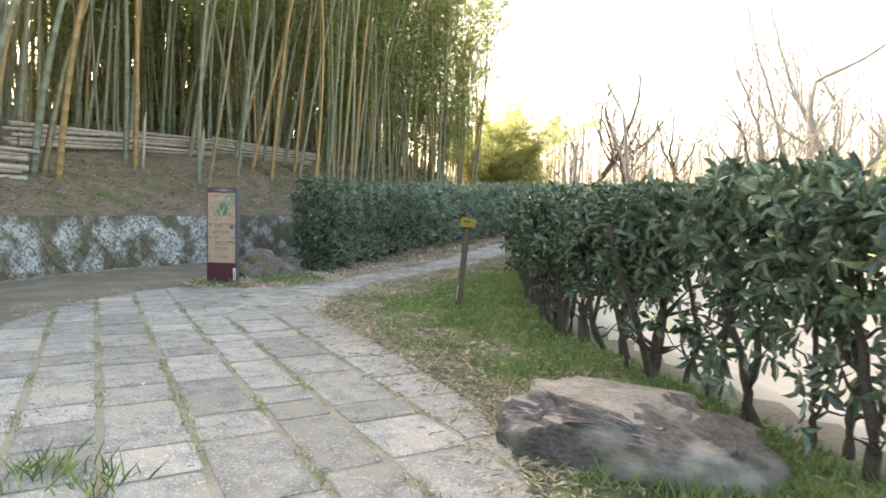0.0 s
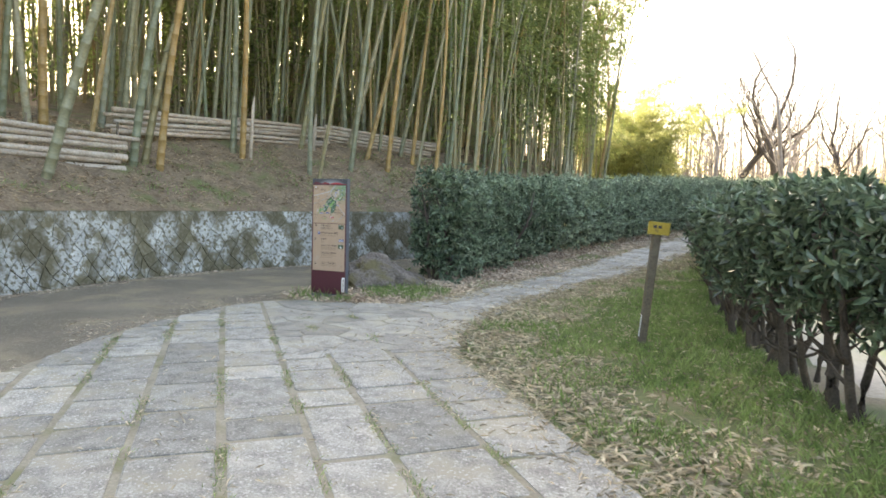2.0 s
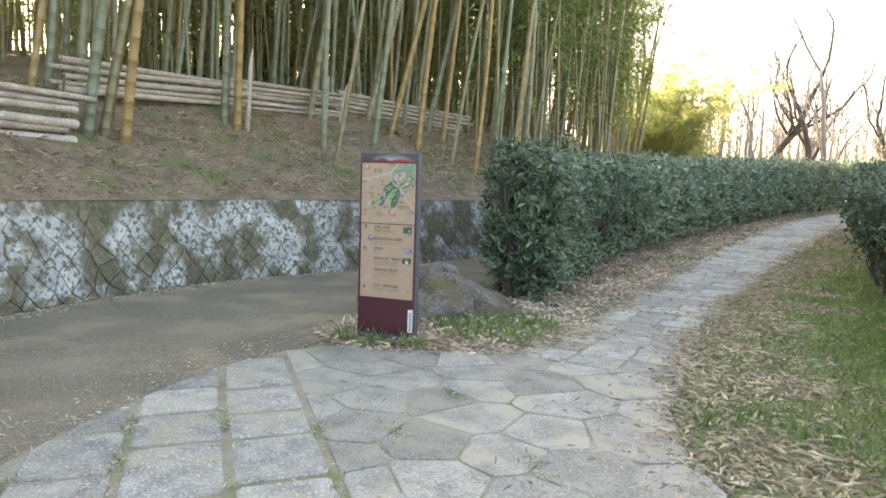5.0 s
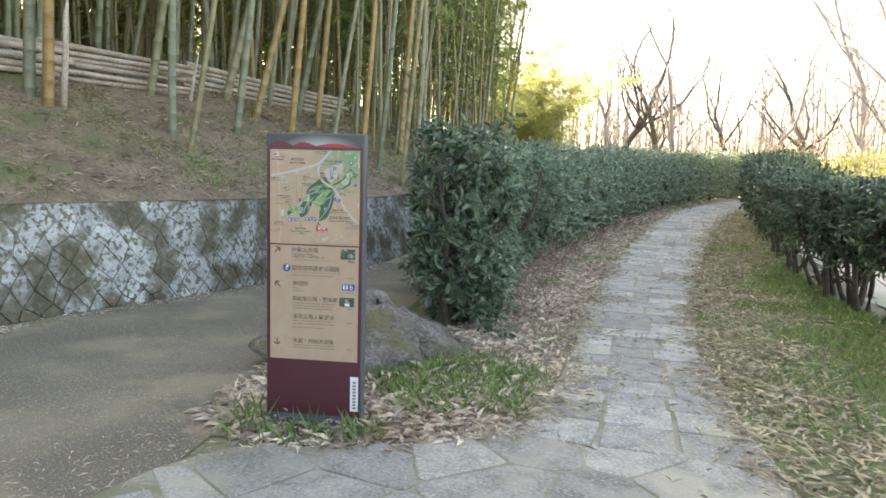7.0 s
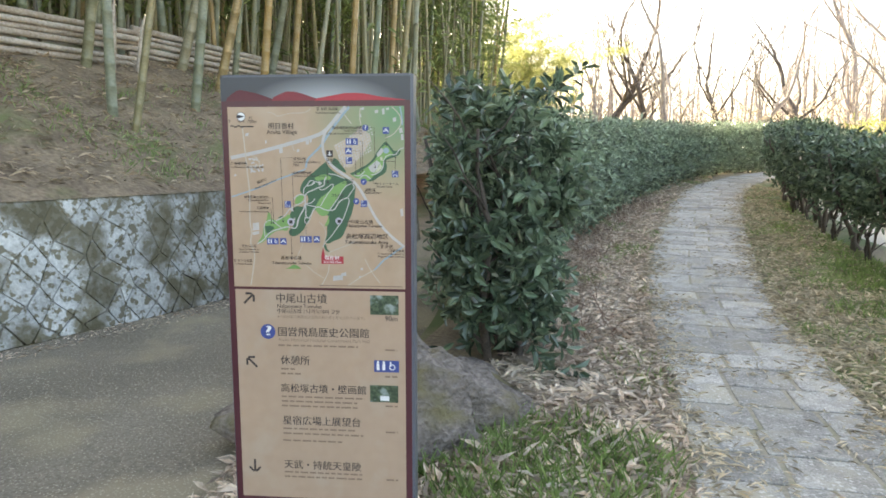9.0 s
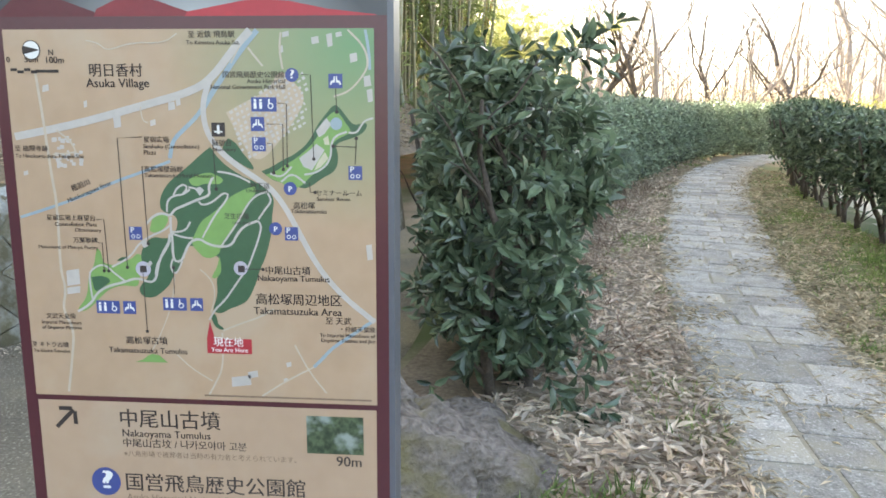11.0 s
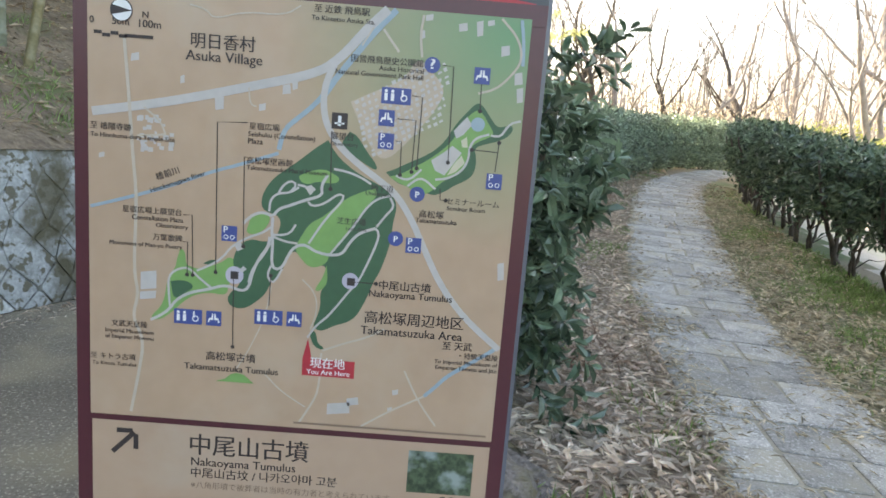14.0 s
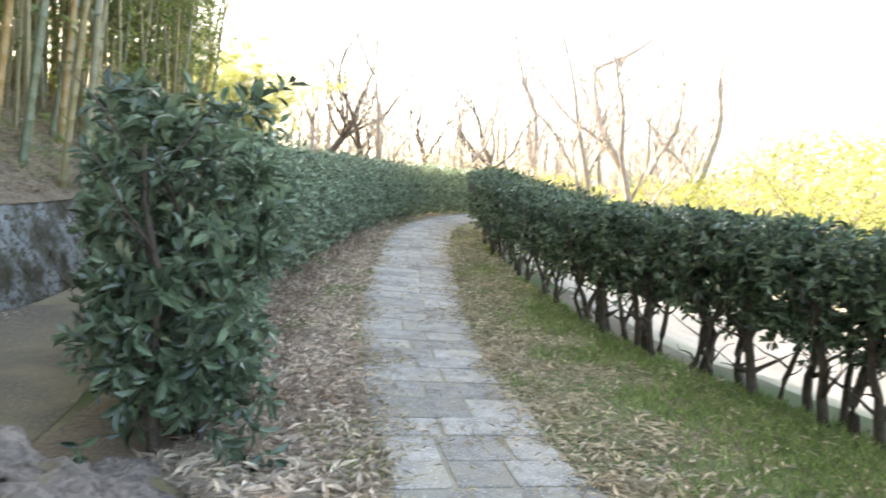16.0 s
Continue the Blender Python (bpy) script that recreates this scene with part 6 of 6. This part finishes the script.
def joint_moss():
    """Short grass and moss in the paving's long joints."""
    P = []
    for v in (-0.46, 0.02, 0.53, 1.03, 1.46, 2.02):
        for _ in range(1300):
            u = random.uniform(1.0, 10.4)
            if noise.noise((u * 1.6, v * 3, 2)) > 0.06:
                w = v + random.gauss(0, 0.03)
                P.append((-0.65 * u + 0.76 * w, 0.76 * u + 0.65 * w))
    P = np.array(P)
    P = P[inside(np.array(PAVE_L + PAVE_R[:9][::-1]), P[:, 0], P[:, 1])]
    grass(P, 0.045, "thin moss and grass growing in the paving joints", lambda x, y: gz(x, y) + 0.02)
    straw = P[rng.random(len(P)) < 0.5] + rng.normal(0, 0.01, (1, 2))
    lay_leaves("leaf_litter", straw, lambda x, y: gz(x, y) + 0.022, 0.045, M_LITTER, "bits of straw caught in the paving joints", "leaf litter")


joint_moss()
pts = scatter(np.array(PAVE_L + PAVE_R[:9][::-1]), 1500, lambda x, y: np.clip(0.15 + 0.5 * blotch(x, y, 1.3, 4), 0.03, 1))
lay_leaves("leaf_litter", pts, lambda x, y: gz(x, y) + 0.04, 0.06, M_LITTER, "a few dry leaves on the paving", "leaf litter")


def dry_stems():
    """Thin reddish-brown dry stems along the foot of the inner hedge."""
    V, F = [], []
    line = resample(HEDGE_L, 0.02)
    nn = left_normals(line)
    for i in range(25, 560):
        x, y = line[i] - nn[i] * random.uniform(0.38, 1.05)
        z, h = gz(x, y), random.uniform(0.05, 0.22)
        dx, dy = random.gauss(0, 0.12), random.gauss(0, 0.12)
        tube(V, F, [(x, y, z - 0.02), (x + dx * 0.4, y + dy * 0.4, z + h * 0.55), (x + dx, y + dy, z + h)], [0.004, 0.003, 0.0015], 3, cap=False)
    tagged(part("dry_stems", V, F, M_DRY), "thin reddish-brown dry stems at the hedge's foot", "dry stems", kind="stuff")


dry_stems()


path_poly = np.array(PATH_L[2:11] + [q for q in PAVE_R[8:17]][::-1])
pts = scatter(path_poly, 6500, lambda x, y: np.clip(np.exp(-np.minimum(to_line(PATH_L, x, y), to_line(PAVE_R, x, y)) / 0.14) + 0.4 * blotch(x, y, 1.5, 4) - 0.1, 0.01, 1) * np.clip(1.4 - y / 22, 0.1, 1))
lay_leaves("leaf_litter", pts, lambda x, y: gz(x, y) + 0.024, 0.075, M_LITTER, "dry leaves blown on to the footpath's edges", "leaf litter")
pts = scatter(np.array(PAVE_L + PAVE_R[:9][::-1]), 2600, lambda x, y: np.clip(np.exp(-to_line(PAVE_R, x, y) / 0.16), 0.0, 1))
lay_leaves("leaf_litter", pts, lambda x, y: gz(x, y) + 0.03, 0.075, M_LITTER, "dry leaves lying over the paving's outer edge", "leaf litter")


# ---- paving stones and wall stones ----
def stone_piece(name, poly, place, thick, mat, parent, bulge=0.0):
    """One stone with a cut outline: sides, a chamfer and a slightly uneven top. place(x, y, h) gives the world position."""
    inner = shrink(poly, random.uniform(0.012, 0.02))
    if not inner or len(inner) < 3:
        return None
    cx, cy = sum(p[0] for p in poly) / len(poly), sum(p[1] for p in poly) / len(poly)
    k = len(poly)
    top = [(cx + (p[0] - cx) * 0.945, cy + (p[1] - cy) * 0.945) for p in poly]
    o = Vector(place(cx, cy, 0))
    V = [Vector(place(*p, -0.02)) - o for p in poly] + [Vector(place(*p, thick * 0.55)) - o for p in poly]
    V += [Vector(place(*p, thick + random.uniform(-0.004, 0.004) + bulge * 0.5)) - o for p in top]
    V.append(Vector(place(cx, cy, thick + bulge)) - o)
    F = []
    for i in range(k):
        j = (i + 1) % k
        F += [(i, j, k + j, k + i), (k + i, k + j, 2 * k + j, 2 * k + i), (2 * k + i, 2 * k + j, 3 * k)]
    return part(name, V, F, mat, parent, at=o)


def build_paving():
    bed = bpy.data.objects["pavement"]
    border = np.array([tuple(q) for q in resample(PAVE_L, 0.3)] + [tuple(q) for q in resample(PAVE_R[:9], 0.3)][::-1])

    def to_xy(u, v):
        return -0.65 * u + 0.76 * v, 0.76 * u + 0.65 * v

    edge_l, edge_r = [tuple(q) for q in resample(PAVE_L, 0.8)], [tuple(q) for q in resample(PAVE_R[:9], 0.8)]

    def place(x, y, h):
        return x, y, float(ground_z(x, y)) + 0.014 + h

    def accept(poly):
        cx, cy = sum(p[0] for p in poly) / len(poly), sum(p[1] for p in poly) / len(poly)
        return bool(inside(border, np.array(cx), np.array(cy))) and cy > -3.5

    cols = [-2.4, -1.93, -1.43, -0.94, -0.46, 0.02, 0.53, 1.03, 1.46, 2.02, 2.6]
    for a, b in zip(cols[:-1], cols[1:]):
        u = -3.2 + random.uniform(0, 0.5)
        end = 11.2 if b < 1.2 else 8.5
        while u < end:
            ln = random.choice((0.4, 0.5, 0.58, 0.66, 0.78, 0.95))
            g, h = 0.006, 0.017
            j = lambda s: random.uniform(0, s)
            q = [to_xy(u + g + j(0.035), a + h + j(0.02)), to_xy(u + g + j(0.035), b - h - j(0.014)), to_xy(u + ln - g - j(0.02), b - h - j(0.02)), to_xy(u + ln - g - j(0.02), a + h + j(0.02))]
            u += ln
            q = trim(trim(q, edge_l, 1) or [], edge_r, -1)
            if q and accept(q) and shrink(q, 0.05):
                stone_piece("paving_stone", chop(q, 0.022), place, 0.009 + random.uniform(-0.003, 0.004), M_STONE, bed)
    # irregular flags before the sign and where the footpath leaves
    seeds = []
    for _ in range(4000):
        x, y = random.uniform(-7.2, -3.2), random.uniform(6.5, 11)
        u, v = -0.65 * x + 0.76 * y, 0.76 * x + 0.65 * y
        if v > 0.95 and u > 8.3 and y < 10.6 and all((x - a) ** 2 + (y - b) ** 2 > random.uniform(0.32, 0.5) ** 2 for a, b in seeds):
            seeds.append((x, y))
    for cell in voronoi(seeds, 0.55):
        c = clip_poly(cell, -0.76, -0.65, -1.045)
        c = clip_poly(c, 0.65, -0.76, -8.52) if c else c
        c = trim(c, edge_r, -1) if c and len(c) > 2 else None
        c = shrink(c, 0.009) if c and len(c) > 2 else None
        if not c:
            continue
        cx, cy = sum(p[0] for p in c) / len(c), sum(p[1] for p in c) / len(c)
        if accept(c) or (inside(np.array(PATH_L[:4] + [(-3.7, 10.6), (-3.75, 9.5)]), np.array(cx), np.array(cy)) and cy < 10.5):
            stone_piece("paving_stone", chop(c, 0.03), place, 0.008 + random.uniform(-0.003, 0.004), M_FLAG, bed)
    # footpath: rows across
    way = bpy.data.objects["footpath"]
    fine_l, fine_r = resample(PATH_L[2:], 0.02), resample(PAVE_R[8:], 0.02)
    mid = resample(((stretch(PATH_L[2:], 60) + stretch(PAVE_R[8:], 60)) / 2).tolist(), 0.04)
    along = np.gradient(mid, axis=0)
    along /= np.linalg.norm(along, axis=1, keepdims=True)

    def across(line, p, d):
        """Where the cross line through p meets a border."""
        v = line - p
        return line[np.argmin(np.abs(v @ d) + np.where(np.linalg.norm(v, axis=1) < 1.6, 0, 99))]

    L = np.array([across(fine_l, p, d) for p, d in zip(mid, along)])
    R = np.array([across(fine_r, p, d) for p, d in zip(mid, along)])
    row = 0
    s = np.arange(len(mid)) * 0.04
    pos = 0.35
    while pos < s[-1] - 0.6:
        if pos > 24:
            break
        ln = random.uniform(0.27, 0.42) * (1 + pos / 50)
        a, b = [min(int(round(v / 0.04)), len(mid) - 1) for v in (pos, pos + ln)]
        cuts = sorted([0.0, 1.0] + ([random.uniform(0.36, 0.46) + (0.18 if row % 2 else 0)] if pos > 3 else [0.32 + random.uniform(-0.05, 0.05), 0.66 + random.uniform(-0.05, 0.05)]))
        ex0, ex1 = random.uniform(-0.04, 0.03), random.uniform(-0.03, 0.04)
        for c0, c1 in zip(cuts[:-1], cuts[1:]):
            c0, c1 = (ex0 if c0 == 0 else c0) + 0.006, (1 + ex1 if c1 == 1 else c1) - 0.006
            q = [tuple(L[a] + (R[a] - L[a]) * c0), tuple(L[a] + (R[a] - L[a]) * c1), tuple(L[b] + (R[b] - L[b]) * c1), tuple(L[b] + (R[b] - L[b]) * c0)]
            q = shrink(q, random.uniform(0.004, 0.009))
            if not q:
                continue
            stone_piece("paving_stone", chop(q, 0.02), lambda x, y, h: (x, y, float(ground_z(x, y)) + 0.016 + h), 0.008 + random.uniform(-0.004, 0.004), M_STONE, way)
        pos += ln
        row += 1


build_paving()


def build_wall_stones():
    total = len(WALL_STEPS) * 0.25
    dx, dy = 0.128, 0.168

    corners = {}

    def corner(i, j):
        """A corner shared by four diamonds."""
        if (i, j) not in corners:
            corners[i, j] = 6.0 + dx * i + random.gauss(0, 0.03), dy * j + random.gauss(0, 0.032)
        return corners[i, j]

    rest_v, rest_f = [], []
    cells = [(i, j) for j in range(0, 9) for i in range(1, int((total - 6.4) / dx)) if (i + j) % 2]
    for i, j in cells:
        c = [corner(i - 1, j), corner(i, j - 1), corner(i + 1, j), corner(i, j + 1)]
        sd = (6.0 + dx * i, dy * j)
        c = clip_poly(c, 0, -1, -0.0)
        c = clip_poly(c, 0, 1, 1.185) if len(c) > 2 else c
        if len(c) < 3:
            continue
        c = shrink(c, random.uniform(0.001, 0.009))
        if not c or max(p[1] for p in c) - min(p[1] for p in c) < 0.05:
            continue

        def place(s_, h, out):
            p, nn, base = wall_point(s_, h)
            p = p + nn * 0.03 - nn * out
            return p[0], p[1], base + h * (1.272 + float(bank_base(p[1])) - base) / 1.185

        y = wall_point(sd[0], 0)[0][1]
        ob = stone_piece("wall_stone", chop(c, 0.018), place, random.uniform(0.001, 0.007), M_WALLSTONE, wall_ob, bulge=random.uniform(0.0, 0.01))
        if ob and not 9.0 < y < 14.0:
            k = len(rest_v)
            rest_v += [tuple(v.co + ob.location) for v in ob.data.vertices]
            rest_f += [tuple(k + i for i in f.vertices) for f in ob.data.polygons]
            bpy.data.objects.remove(ob)
    tagged(part("outlying_wall_stones", rest_v, rest_f, M_WALLSTONE, wall_ob), kind="stuff")


build_wall_stones()
